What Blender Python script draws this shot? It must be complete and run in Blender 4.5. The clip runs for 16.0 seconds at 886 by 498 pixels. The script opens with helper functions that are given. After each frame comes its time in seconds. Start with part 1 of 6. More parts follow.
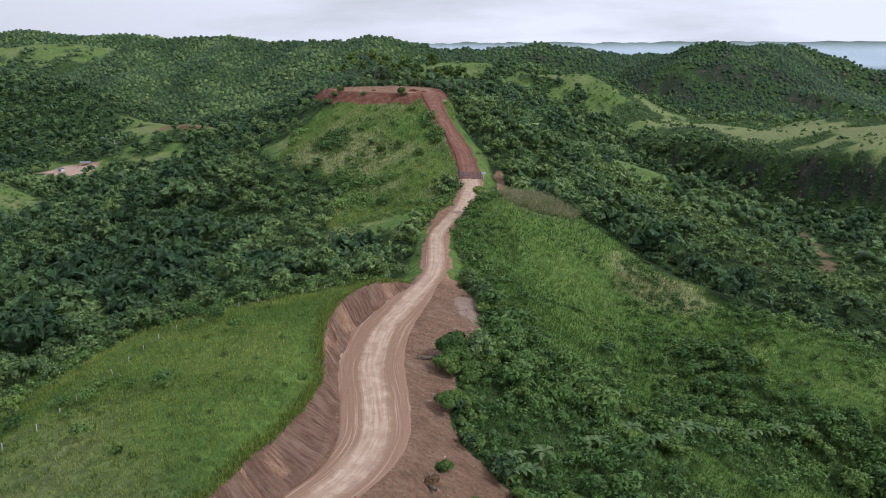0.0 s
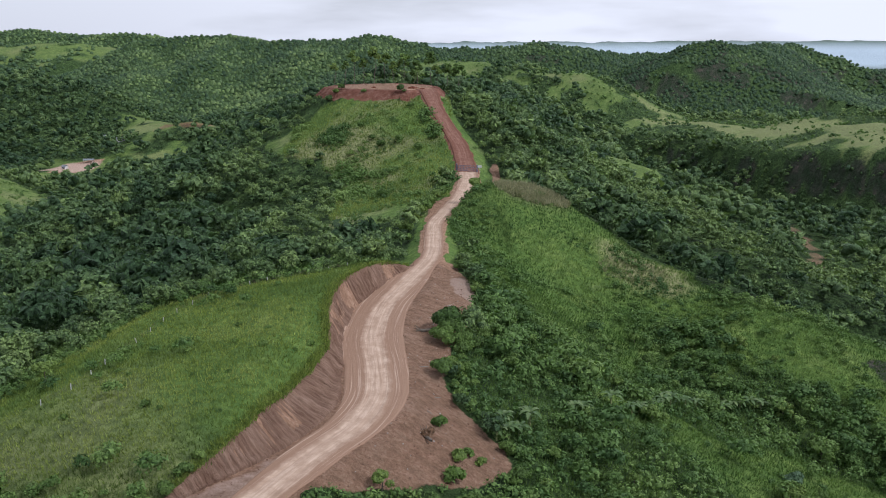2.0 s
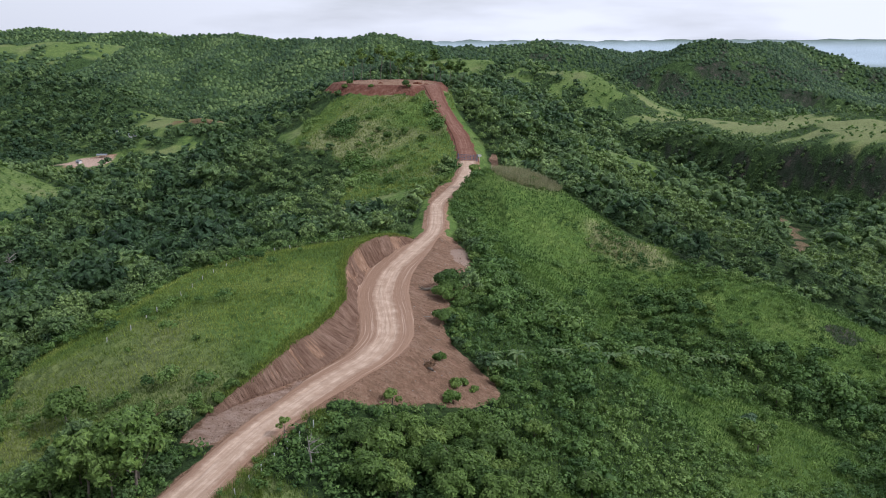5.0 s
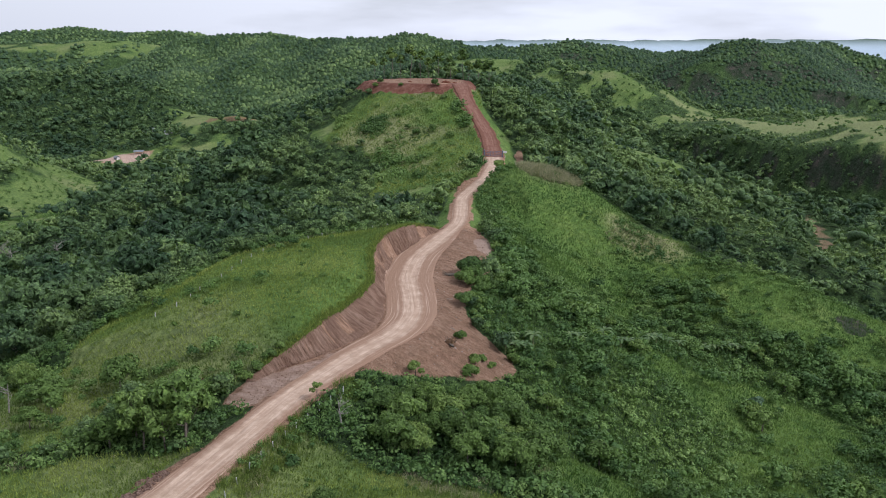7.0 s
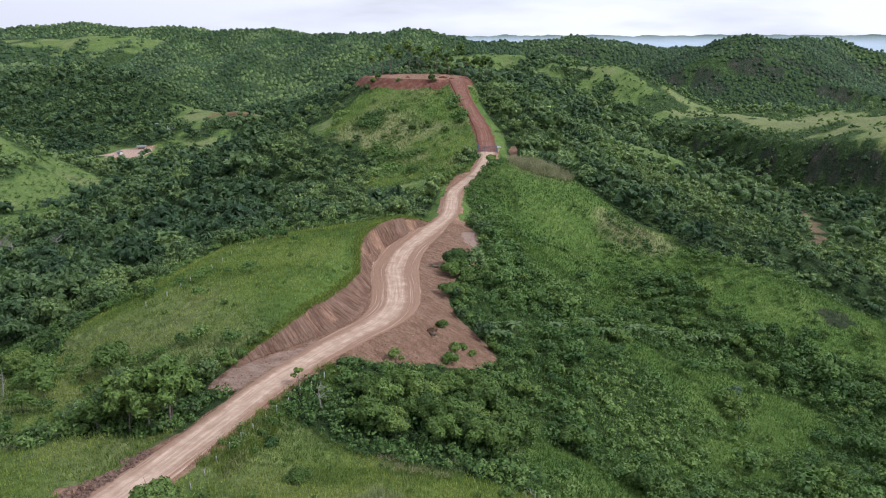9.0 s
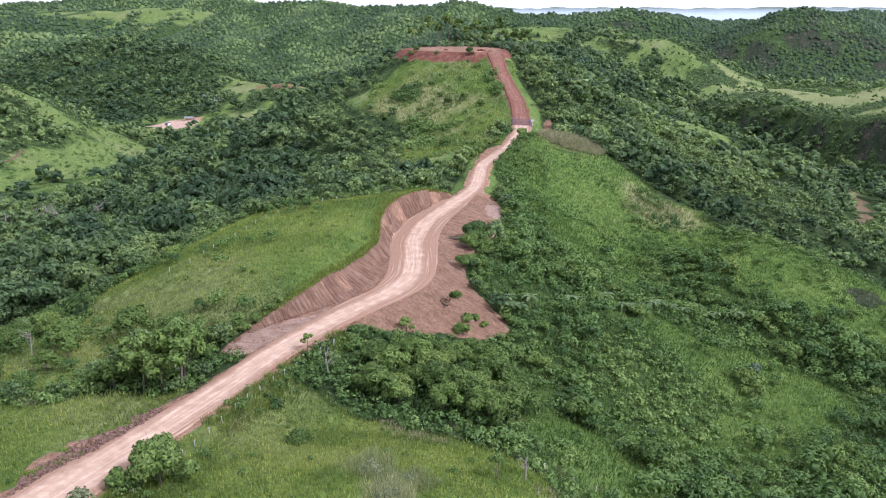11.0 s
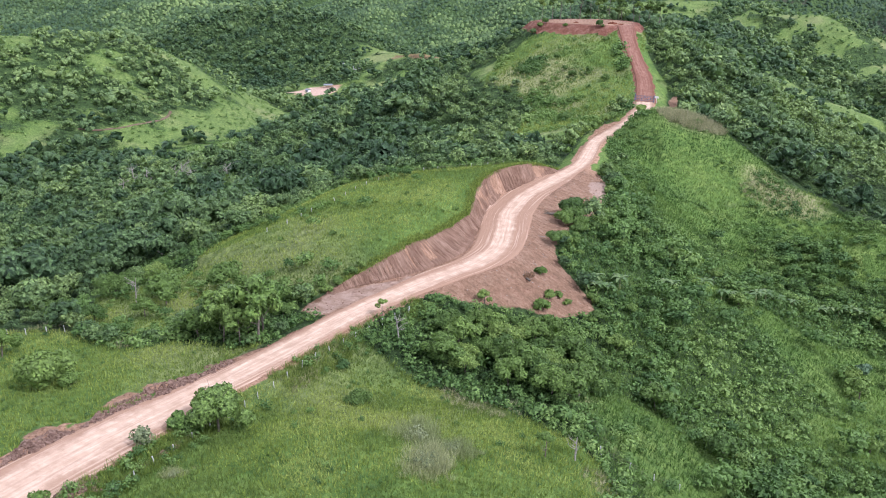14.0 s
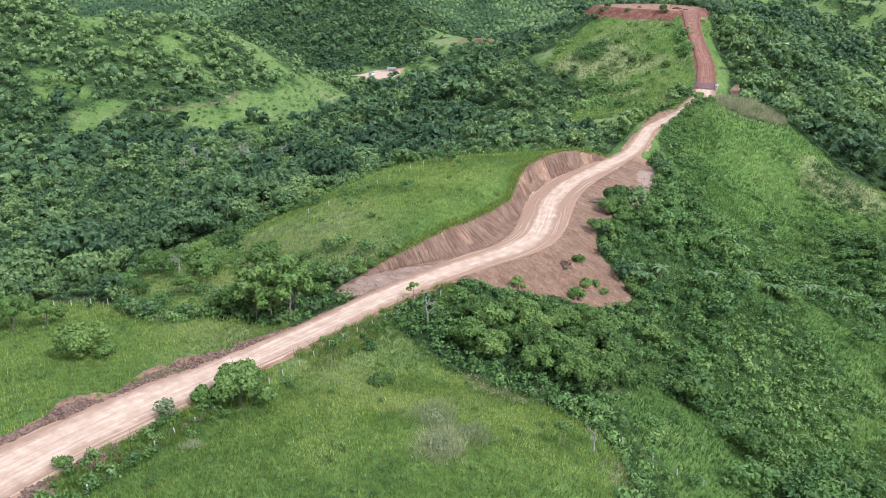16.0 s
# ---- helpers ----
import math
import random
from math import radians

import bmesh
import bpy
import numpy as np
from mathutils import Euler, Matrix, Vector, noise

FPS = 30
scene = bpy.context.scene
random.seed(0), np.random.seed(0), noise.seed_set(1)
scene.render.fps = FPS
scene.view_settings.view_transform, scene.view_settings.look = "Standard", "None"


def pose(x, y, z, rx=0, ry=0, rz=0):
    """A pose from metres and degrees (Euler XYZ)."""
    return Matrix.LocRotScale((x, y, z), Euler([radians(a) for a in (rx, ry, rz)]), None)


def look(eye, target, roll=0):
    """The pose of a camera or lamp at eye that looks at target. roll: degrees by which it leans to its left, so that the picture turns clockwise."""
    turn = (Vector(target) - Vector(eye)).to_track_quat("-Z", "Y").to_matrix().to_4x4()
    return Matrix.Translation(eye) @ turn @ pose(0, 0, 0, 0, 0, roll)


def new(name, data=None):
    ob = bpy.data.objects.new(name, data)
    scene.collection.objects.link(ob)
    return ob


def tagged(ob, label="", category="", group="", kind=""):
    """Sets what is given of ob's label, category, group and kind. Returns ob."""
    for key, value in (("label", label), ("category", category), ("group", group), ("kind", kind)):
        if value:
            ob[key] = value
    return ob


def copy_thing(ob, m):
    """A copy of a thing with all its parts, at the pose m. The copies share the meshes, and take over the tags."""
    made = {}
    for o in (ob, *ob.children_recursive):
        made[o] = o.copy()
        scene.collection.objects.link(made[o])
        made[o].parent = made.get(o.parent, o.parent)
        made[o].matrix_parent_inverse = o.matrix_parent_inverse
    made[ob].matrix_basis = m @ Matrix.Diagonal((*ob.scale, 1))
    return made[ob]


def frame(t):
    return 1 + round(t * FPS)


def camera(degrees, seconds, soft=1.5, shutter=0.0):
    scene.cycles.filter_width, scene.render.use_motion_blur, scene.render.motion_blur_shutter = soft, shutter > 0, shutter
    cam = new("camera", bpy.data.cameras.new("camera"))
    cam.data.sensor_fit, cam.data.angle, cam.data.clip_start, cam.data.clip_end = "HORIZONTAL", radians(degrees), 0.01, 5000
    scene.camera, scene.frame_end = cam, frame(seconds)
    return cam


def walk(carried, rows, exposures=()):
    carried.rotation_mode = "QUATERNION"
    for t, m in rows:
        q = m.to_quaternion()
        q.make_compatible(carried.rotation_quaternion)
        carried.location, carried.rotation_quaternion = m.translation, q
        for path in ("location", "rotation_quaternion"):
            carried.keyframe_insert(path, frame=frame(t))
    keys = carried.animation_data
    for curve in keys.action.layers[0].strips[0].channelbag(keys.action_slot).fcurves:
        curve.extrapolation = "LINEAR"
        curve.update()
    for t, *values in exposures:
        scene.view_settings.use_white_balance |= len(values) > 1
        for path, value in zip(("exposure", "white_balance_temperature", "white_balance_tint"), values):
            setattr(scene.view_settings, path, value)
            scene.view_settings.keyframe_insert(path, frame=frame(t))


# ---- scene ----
# auto exposure: the picture brightens as the sky leaves it; the white balance drifts a little
EXPOSURES = [(0.0, -0.51, 5850, 15), (4.2, -0.44, 5850, 15), (8.5, -0.34, 5850, 15), (11.0, 0.27, 5780, 25), (12.5, 0.45, 5780, 25), (14.0, 0.45, 5700, 21), (16.0, 0.45, 5580, 12.5)]

cam = camera(55.72, 16.0, soft=1.0)
walk(cam, [
    (0.0, pose(-0.00, 0.00, 100.00, 75.812, 0.180, -0.003)),
    (0.5, pose(0.08, -2.17, 99.89, 75.812, 0.216, -0.017)),
    (1.0, pose(0.22, -4.61, 99.75, 75.812, 0.225, -0.036)),
    (1.5, pose(0.36, -7.44, 99.72, 75.787, 0.207, -0.057)),
    (2.0, pose(0.53, -10.74, 99.68, 75.775, 0.168, -0.050)),
    (2.5, pose(0.70, -14.25, 99.59, 75.764, 0.189, -0.055)),
    (3.0, pose(0.89, -17.78, 99.56, 75.757, 0.172, -0.049)),
    (3.5, pose(1.08, -21.29, 99.56, 75.750, 0.178, -0.039)),
    (4.0, pose(1.12, -24.85, 99.51, 75.725, 0.182, -0.046)),
    (6.5, pose(1.95, -39.97, 99.66, 75.653, 0.100, 1.690)),
    (7.0, pose(2.50, -41.63, 99.73, 75.652, 0.097, 2.316)),
    (7.5, pose(3.21, -42.95, 99.88, 75.636, 0.079, 2.607)),
    (8.0, pose(4.15, -43.93, 99.98, 75.636, 0.065, 2.628)),
    (8.5, pose(5.21, -44.70, 100.02, 75.582, 0.070, 2.554)),
    (11.0, pose(11.80, -46.55, 99.98, 73.588, 0.062, 5.945)),
    (11.5, pose(13.19, -46.43, 99.98, 73.262, 0.020, 7.679)),
    (12.0, pose(14.56, -46.20, 99.91, 72.966, -0.058, 9.403)),
    (12.5, pose(15.92, -45.92, 99.86, 72.654, -0.139, 11.135)),
    (13.0, pose(17.18, -45.59, 99.77, 72.353, -0.199, 12.810)),
    (13.5, pose(18.36, -45.30, 99.74, 72.052, -0.249, 14.405)),
    (14.0, pose(19.49, -44.96, 99.73, 71.769, -0.285, 15.572)),
    (14.5, pose(20.49, -44.63, 99.71, 71.527, -0.313, 16.598)),
    (15.0, pose(21.46, -44.25, 99.72, 71.250, -0.322, 17.701)),
    (15.5, pose(22.43, -43.88, 99.72, 70.990, -0.361, 18.902)),
    (16.0, pose(23.48, -43.53, 99.65, 70.721, -0.408, 20.121)),
], EXPOSURES)


# ---------------------------------------------------------------- light
SUN_ELEVATION, SUN_AZIMUTH = 46, 112    # degrees; azimuth clockwise from +y
world = bpy.data.worlds.new("sky")
scene.world = world
world.use_nodes = True
wn, wl = world.node_tree.nodes, world.node_tree.links
wn.clear()
w_out, w_bg, w_sky = wn.new("ShaderNodeOutputWorld"), wn.new("ShaderNodeBackground"), wn.new("ShaderNodeTexSky")
w_sky.sky_type, w_sky.sun_disc = "NISHITA", False
w_sky.sun_elevation, w_sky.sun_rotation = radians(SUN_ELEVATION), radians(SUN_AZIMUTH)
w_sky.air_density, w_sky.dust_density = 1.0, 2.0
w_co, w_map, w_noise = wn.new("ShaderNodeTexCoord"), wn.new("ShaderNodeMapping"), wn.new("ShaderNodeTexNoise")
w_map.inputs["Scale"].default_value = (1.2, 1.2, 7)
w_noise.inputs["Scale"].default_value, w_noise.inputs["Detail"].default_value, w_noise.inputs["Roughness"].default_value = 2.2, 7, 0.55
w_ramp, w_mix = wn.new("ShaderNodeValToRGB"), wn.new("ShaderNodeMix")
w_ramp.color_ramp.elements[0].position, w_ramp.color_ramp.elements[0].color = 0.30, (0.62, 0.62, 0.62, 1)
w_ramp.color_ramp.elements[1].position, w_ramp.color_ramp.elements[1].color = 0.55, (0.98, 0.98, 0.98, 1)
w_mix.data_type = "RGBA"
w_mix.inputs["B"].default_value = (12.6, 12.8, 13.2, 1)     # bright thin cloud
wl.new(w_co.outputs["Generated"], w_map.inputs["Vector"])
wl.new(w_map.outputs["Vector"], w_noise.inputs["Vector"])
wl.new(w_noise.outputs["Fac"], w_ramp.inputs["Fac"])
# the cloud thins towards the side away from the sun
w_xyz, w_side, w_thin = wn.new("ShaderNodeSeparateXYZ"), wn.new("ShaderNodeMapRange"), wn.new("ShaderNodeMath")
w_side.inputs["From Min"].default_value, w_side.inputs["From Max"].default_value = -0.55, 0.05
w_side.inputs["To Min"].default_value, w_side.inputs["To Max"].default_value = 0.72, 1.0
w_thin.operation = "MULTIPLY"
wl.new(w_co.outputs["Generated"], w_xyz.inputs["Vector"])
wl.new(w_xyz.outputs["X"], w_side.inputs["Value"])
wl.new(w_ramp.outputs["Color"], w_thin.inputs[0])
wl.new(w_side.outputs["Result"], w_thin.inputs[1])
wl.new(w_thin.outputs["Value"], w_mix.inputs["Factor"])
wl.new(w_sky.outputs["Color"], w_mix.inputs["A"])
wl.new(w_mix.outputs["Result"], w_bg.inputs["Color"])
w_bg.inputs["Strength"].default_value = 0.1
wl.new(w_bg.outputs["Background"], w_out.inputs["Surface"])

lamp = bpy.data.lights.new("sun", "SUN")
lamp.energy, lamp.angle, lamp.color = 2.75, radians(4), (1.0, 0.97, 0.93)
sun = new("sun", lamp)
sun_from = Vector((math.sin(radians(SUN_AZIMUTH)) * math.cos(radians(SUN_ELEVATION)), math.cos(radians(SUN_AZIMUTH)) * math.cos(radians(SUN_ELEVATION)), math.sin(radians(SUN_ELEVATION))))
sun.matrix_world = look(sun_from * 300, (0, 0, 0))


# ---------------------------------------------------------------- materials
def material(name):
    m = bpy.data.materials.new(name)
    m.use_nodes = True
    n, l = m.node_tree.nodes, m.node_tree.links
    return m, n, l, n["Principled BSDF"]


def node(n, kind, **inputs):
    k = n.new("ShaderNode" + kind)
    for key, value in inputs.items():
        k.inputs[key.replace("_", " ")].default_value = value
    return k


def noise_node(n, l, scale, detail=4, rough=0.55, stretch=(1, 1, 1), coords="Object"):
    co, mp = n.new("ShaderNodeTexCoord"), n.new("ShaderNodeMapping")
    mp.inputs["Scale"].default_value = stretch
    t = node(n, "TexNoise", Scale=scale, Detail=detail, Roughness=rough)
    l.new(co.outputs[coords], mp.inputs["Vector"])
    l.new(mp.outputs["Vector"], t.inputs["Vector"])
    return t.outputs["Fac"]


def ramp(n, l, fac, stops):
    r = n.new("ShaderNodeValToRGB")
    e = r.color_ramp.elements
    while len(e) < len(stops):
        e.new(0.5)
    for k, (p, c) in zip(e, stops):
        k.position, k.color = p, (*c, 1) if len(c) == 3 else c
    l.new(fac, r.inputs["Fac"])
    return r.outputs["Color"]


def mix(n, l, fac, a, b, blend="MIX"):
    m = n.new("ShaderNodeMix")
    m.data_type, m.blend_type = "RGBA", blend
    for value, key in ((fac, "Factor"), (a, "A"), (b, "B")):
        if isinstance(value, (int, float)):
            m.inputs[key].default_value = value
        elif isinstance(value, tuple):
            m.inputs[key].default_value = (*value, 1)
        else:
            l.new(value, m.inputs[key])
    return m.outputs["Result"]


def calc(n, l, op, a, b):
    m = n.new("ShaderNodeMath")
    m.operation = op
    for k, value in enumerate((a, b)):
        if isinstance(value, (int, float)):
            m.inputs[k].default_value = value
        else:
            l.new(value, m.inputs[k])
    return m.outputs[0]


def attr(n, name):
    a = n.new("ShaderNodeAttribute")
    a.attribute_name = name
    return a.outputs["Fac"]


def crisp(n, l, value, grain, low=0.38, high=0.62, amount=0.55):
    """A soft mask broken up by grain into a ragged edge."""
    v = calc(n, l, "ADD", value, calc(n, l, "MULTIPLY", calc(n, l, "SUBTRACT", grain, 0.5), amount))
    return ramp(n, l, v, [(low, (0, 0, 0)), (high, (1, 1, 1))])


def bump(n, l, bsdf, height, strength, distance):
    b = node(n, "Bump", Strength=strength, Distance=distance)
    l.new(height, b.inputs["Height"])
    l.new(b.outputs["Normal"], bsdf.inputs["Normal"])


def soil_material(name, dark, mid, pale):
    """Dug earth: clods, stones and, on banks, the teeth marks of the digger."""
    m, n, l, b = material(name)
    broad, fine = noise_node(n, l, 0.22, 5, 0.6), noise_node(n, l, 2.6, 6, 0.65)
    streak = noise_node(n, l, 1.5, 4, 0.6, (1.9, 1.9, 0.09))
    c = ramp(n, l, broad, [(0.3, dark), (0.52, mid), (0.72, pale)])
    c = mix(n, l, calc(n, l, "MULTIPLY", fine, 0.65), c, mid)
    # streaks darken the hollows of the relief: groove shade put into the colour
    c = mix(n, l, 0.78, c, ramp(n, l, streak, [(0.38, dark), (0.5, mid), (0.62, pale)]))
    l.new(c, b.inputs["Base Color"])
    b.inputs["Roughness"].default_value = 0.95
    b.inputs["Specular IOR Level"].default_value = 0.15
    bump(n, l, b, calc(n, l, "ADD", fine, calc(n, l, "MULTIPLY", streak, 1.8)), 1.0, 0.4)
    return m


def bank_material(name, dark, mid, pale):
    """Cut earth scored from lip to foot: 'run' is metres along the bank, 'rise' metres up it."""
    m, n, l, b = material(name)
    comb = n.new("ShaderNodeCombineXYZ")
    l.new(calc(n, l, "MULTIPLY", attr(n, "run"), 2.4), comb.inputs[0])
    l.new(calc(n, l, "MULTIPLY", attr(n, "rise"), 0.22), comb.inputs[1])
    score = node(n, "TexNoise", Scale=1.0, Detail=5, Roughness=0.65)
    l.new(comb.outputs[0], score.inputs["Vector"])
    broad, fine = noise_node(n, l, 0.3, 5, 0.6), noise_node(n, l, 3.0, 6, 0.7)
    c = ramp(n, l, broad, [(0.3, dark), (0.52, mid), (0.72, pale)])
    # score marks are dark where they cut in, their shade put into the colour
    c = mix(n, l, 0.52, c, ramp(n, l, score.outputs["Fac"], [(0.38, dark), (0.5, mid), (0.64, pale)]))
    c = mix(n, l, calc(n, l, "MULTIPLY", fine, 0.4), c, mid)
    l.new(c, b.inputs["Base Color"])
    b.inputs["Roughness"].default_value = 0.95
    b.inputs["Specular IOR Level"].default_value = 0.15
    bump(n, l, b, calc(n, l, "ADD", fine, calc(n, l, "MULTIPLY", score.outputs["Fac"], 3.0)), 1.0, 0.35)
    return m


def ground_material():
    """Grass and forest floor on the hills, bare earth where it was dug."""
    m, n, l, b = material("hill_ground")
    mid, fine = noise_node(n, l, 0.11, 5, 0.6), noise_node(n, l, 1.7, 6, 0.7)
    tall = noise_node(n, l, 0.5, 5, 0.65)
    grass = ramp(n, l, mid, [(0.3, (0.084, 0.147, 0.036)), (0.5, (0.132, 0.206, 0.048)), (0.7, (0.195, 0.264, 0.072))])
    grass = mix(n, l, ramp(n, l, tall, [(0.42, (0, 0, 0)), (0.7, (0.75, 0.75, 0.75))]), grass, (0.06, 0.125, 0.03))
    dry = mix(n, l, fine, (0.25, 0.245, 0.115), (0.37, 0.34, 0.19))
    grass = mix(n, l, calc(n, l, "MULTIPLY", attr(n, "dry"), 0.85), grass, dry)
    grass = mix(n, l, calc(n, l, "MULTIPLY", fine, 0.4), grass, (0.05, 0.095, 0.022))
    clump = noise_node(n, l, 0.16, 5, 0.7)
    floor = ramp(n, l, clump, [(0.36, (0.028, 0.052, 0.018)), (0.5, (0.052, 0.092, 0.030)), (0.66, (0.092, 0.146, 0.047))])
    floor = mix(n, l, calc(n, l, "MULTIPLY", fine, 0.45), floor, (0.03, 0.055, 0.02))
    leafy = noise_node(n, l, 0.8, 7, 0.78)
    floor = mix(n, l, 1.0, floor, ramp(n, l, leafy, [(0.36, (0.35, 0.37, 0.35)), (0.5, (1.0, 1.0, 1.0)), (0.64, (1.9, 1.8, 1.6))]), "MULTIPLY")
    grass = mix(n, l, 1.0, grass, ramp(n, l, leafy, [(0.36, (0.5, 0.55, 0.48)), (0.5, (0.98, 0.98, 0.98)), (0.64, (1.42, 1.36, 1.34))]), "MULTIPLY")
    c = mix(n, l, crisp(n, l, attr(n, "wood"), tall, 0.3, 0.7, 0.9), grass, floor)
    streak = noise_node(n, l, 1.6, 4, 0.65, (1.5, 1.5, 0.10))
    pale = ramp(n, l, noise_node(n, l, 0.25, 5, 0.6), [(0.28, (0.24, 0.134, 0.086)), (0.5, (0.36, 0.22, 0.148)), (0.75, (0.47, 0.325, 0.238))])
    pale = mix(n, l, 0.55, pale, ramp(n, l, streak, [(0.3, (0.18, 0.10, 0.06)), (0.52, (0.35, 0.22, 0.14)), (0.7, (0.47, 0.33, 0.228))]))
    runnel = noise_node(n, l, 1.0, 6, 0.7, (0.5, 1.0, 0.6))
    pale = mix(n, l, 1.0, pale, ramp(n, l, runnel, [(0.34, (0.74, 0.72, 0.70)), (0.5, (1.02, 1.0, 0.98)), (0.64, (1.28, 1.26, 1.28))]), "MULTIPLY")
    pale = mix(n, l, calc(n, l, "MULTIPLY", fine, 0.3), pale, (0.30, 0.182, 0.118))
    red = ramp(n, l, noise_node(n, l, 0.4, 5, 0.65), [(0.3, (0.12, 0.047, 0.031)), (0.5, (0.195, 0.085, 0.057)), (0.75, (0.31, 0.175, 0.13))])
    rock = ramp(n, l, noise_node(n, l, 0.16, 7, 0.75, (1, 1, 0.3)), [(0.40, (0.028, 0.048, 0.022)), (0.55, (0.05, 0.058, 0.038)), (0.70, (0.12, 0.09, 0.078))])
    rock = mix(n, l, 1.0, rock, ramp(n, l, leafy, [(0.36, (0.5, 0.5, 0.5)), (0.64, (1.5, 1.5, 1.5))]), "MULTIPLY")
    c = mix(n, l, crisp(n, l, attr(n, "rock"), tall, 0.35, 0.65, 0.6), c, rock)
    # pale blue haze over the far plain, put into the ground's colour
    c = mix(n, l, attr(n, "far_haze"), c, (0.45, 0.54, 0.60))
    c = mix(n, l, crisp(n, l, attr(n, "bare"), fine, 0.4, 0.58, 0.7), c, pale)
    c = mix(n, l, crisp(n, l, attr(n, "chalk"), runnel, 0.35, 0.65, 0.9), c, mix(n, l, runnel, (0.38, 0.25, 0.185), (0.60, 0.445, 0.35)))
    c = mix(n, l, crisp(n, l, attr(n, "red"), fine, 0.4, 0.58, 0.7), c, red)
    l.new(c, b.inputs["Base Color"])
    b.inputs["Roughness"].default_value = 0.95
    b.inputs["Specular IOR Level"].default_value = 0.12
    h = calc(n, l, "ADD", calc(n, l, "ADD", calc(n, l, "ADD", fine, leafy), calc(n, l, "MULTIPLY", tall, 1.5)), calc(n, l, "MULTIPLY", calc(n, l, "MULTIPLY", calc(n, l, "ADD", streak, runnel), attr(n, "bare")), 2.2))
    lumps = calc(n, l, "MULTIPLY", calc(n, l, "ADD", noise_node(n, l, 0.45, 5, 0.65), leafy), attr(n, "wood"))
    bump(n, l, b, calc(n, l, "ADD", h, calc(n, l, "MULTIPLY", lumps, 4.5)), 0.9, 0.3)
    return m


def track_material(name, dark, mid, pale, joint):
    """Rolled earth with wheel ruts: 'across' runs from -1 to 1 over the road, 'along' in metres."""
    m, n, l, b = material(name)
    across, along = attr(n, "across"), attr(n, "along")
    comb = n.new("ShaderNodeCombineXYZ")
    l.new(calc(n, l, "MULTIPLY", across, 4.0), comb.inputs[0])
    l.new(calc(n, l, "MULTIPLY", along, 0.11), comb.inputs[1])
    rut = node(n, "TexNoise", Scale=1.5, Detail=5, Roughness=0.6)
    l.new(comb.outputs[0], rut.inputs["Vector"])
    fine, broad = noise_node(n, l, 3.0, 6, 0.7), noise_node(n, l, 0.12, 4, 0.5)
    c = ramp(n, l, rut.outputs["Fac"], [(0.3, dark), (0.48, mid), (0.62, pale)])
    mottle = noise_node(n, l, 0.55, 6, 0.7)
    c = mix(n, l, calc(n, l, "MULTIPLY", broad, 0.6), c, pale)
    c = mix(n, l, ramp(n, l, mottle, [(0.42, (0, 0, 0)), (0.62, (0.7, 0.7, 0.7))]), c, dark)
    c = mix(n, l, calc(n, l, "MULTIPLY", fine, 0.4), c, mid)
    lane = n.new("ShaderNodeCombineXYZ")
    l.new(calc(n, l, "MULTIPLY", attr(n, "metres"), 2.6), lane.inputs[0])
    l.new(calc(n, l, "MULTIPLY", along, 0.035), lane.inputs[1])
    tyre = node(n, "TexNoise", Scale=1.0, Detail=4, Roughness=0.7)
    l.new(lane.outputs[0], tyre.inputs["Vector"])
    rim = calc(n, l, "ADD", calc(n, l, "ABSOLUTE", across, 0), calc(n, l, "MULTIPLY", calc(n, l, "SUBTRACT", mottle, 0.5), 0.5))
    c = mix(n, l, ramp(n, l, rim, [(0.44, (0, 0, 0)), (0.8, (0.95, 0.95, 0.95))]), c, joint)
    c = mix(n, l, ramp(n, l, tyre.outputs["Fac"], [(0.52, (0, 0, 0)), (0.64, (0.5, 0.5, 0.5))]), c, dark)
    c = mix(n, l, ramp(n, l, tyre.outputs["Fac"], [(0.36, (0.5, 0.5, 0.5)), (0.46, (0, 0, 0))]), c, pale)
    l.new(c, b.inputs["Base Color"])
    b.inputs["Roughness"].default_value = 0.93
    b.inputs["Specular IOR Level"].default_value = 0.15
    bump(n, l, b, calc(n, l, "ADD", calc(n, l, "MULTIPLY", rut.outputs["Fac"], 1.5), fine), 0.6, 0.12)
    return m


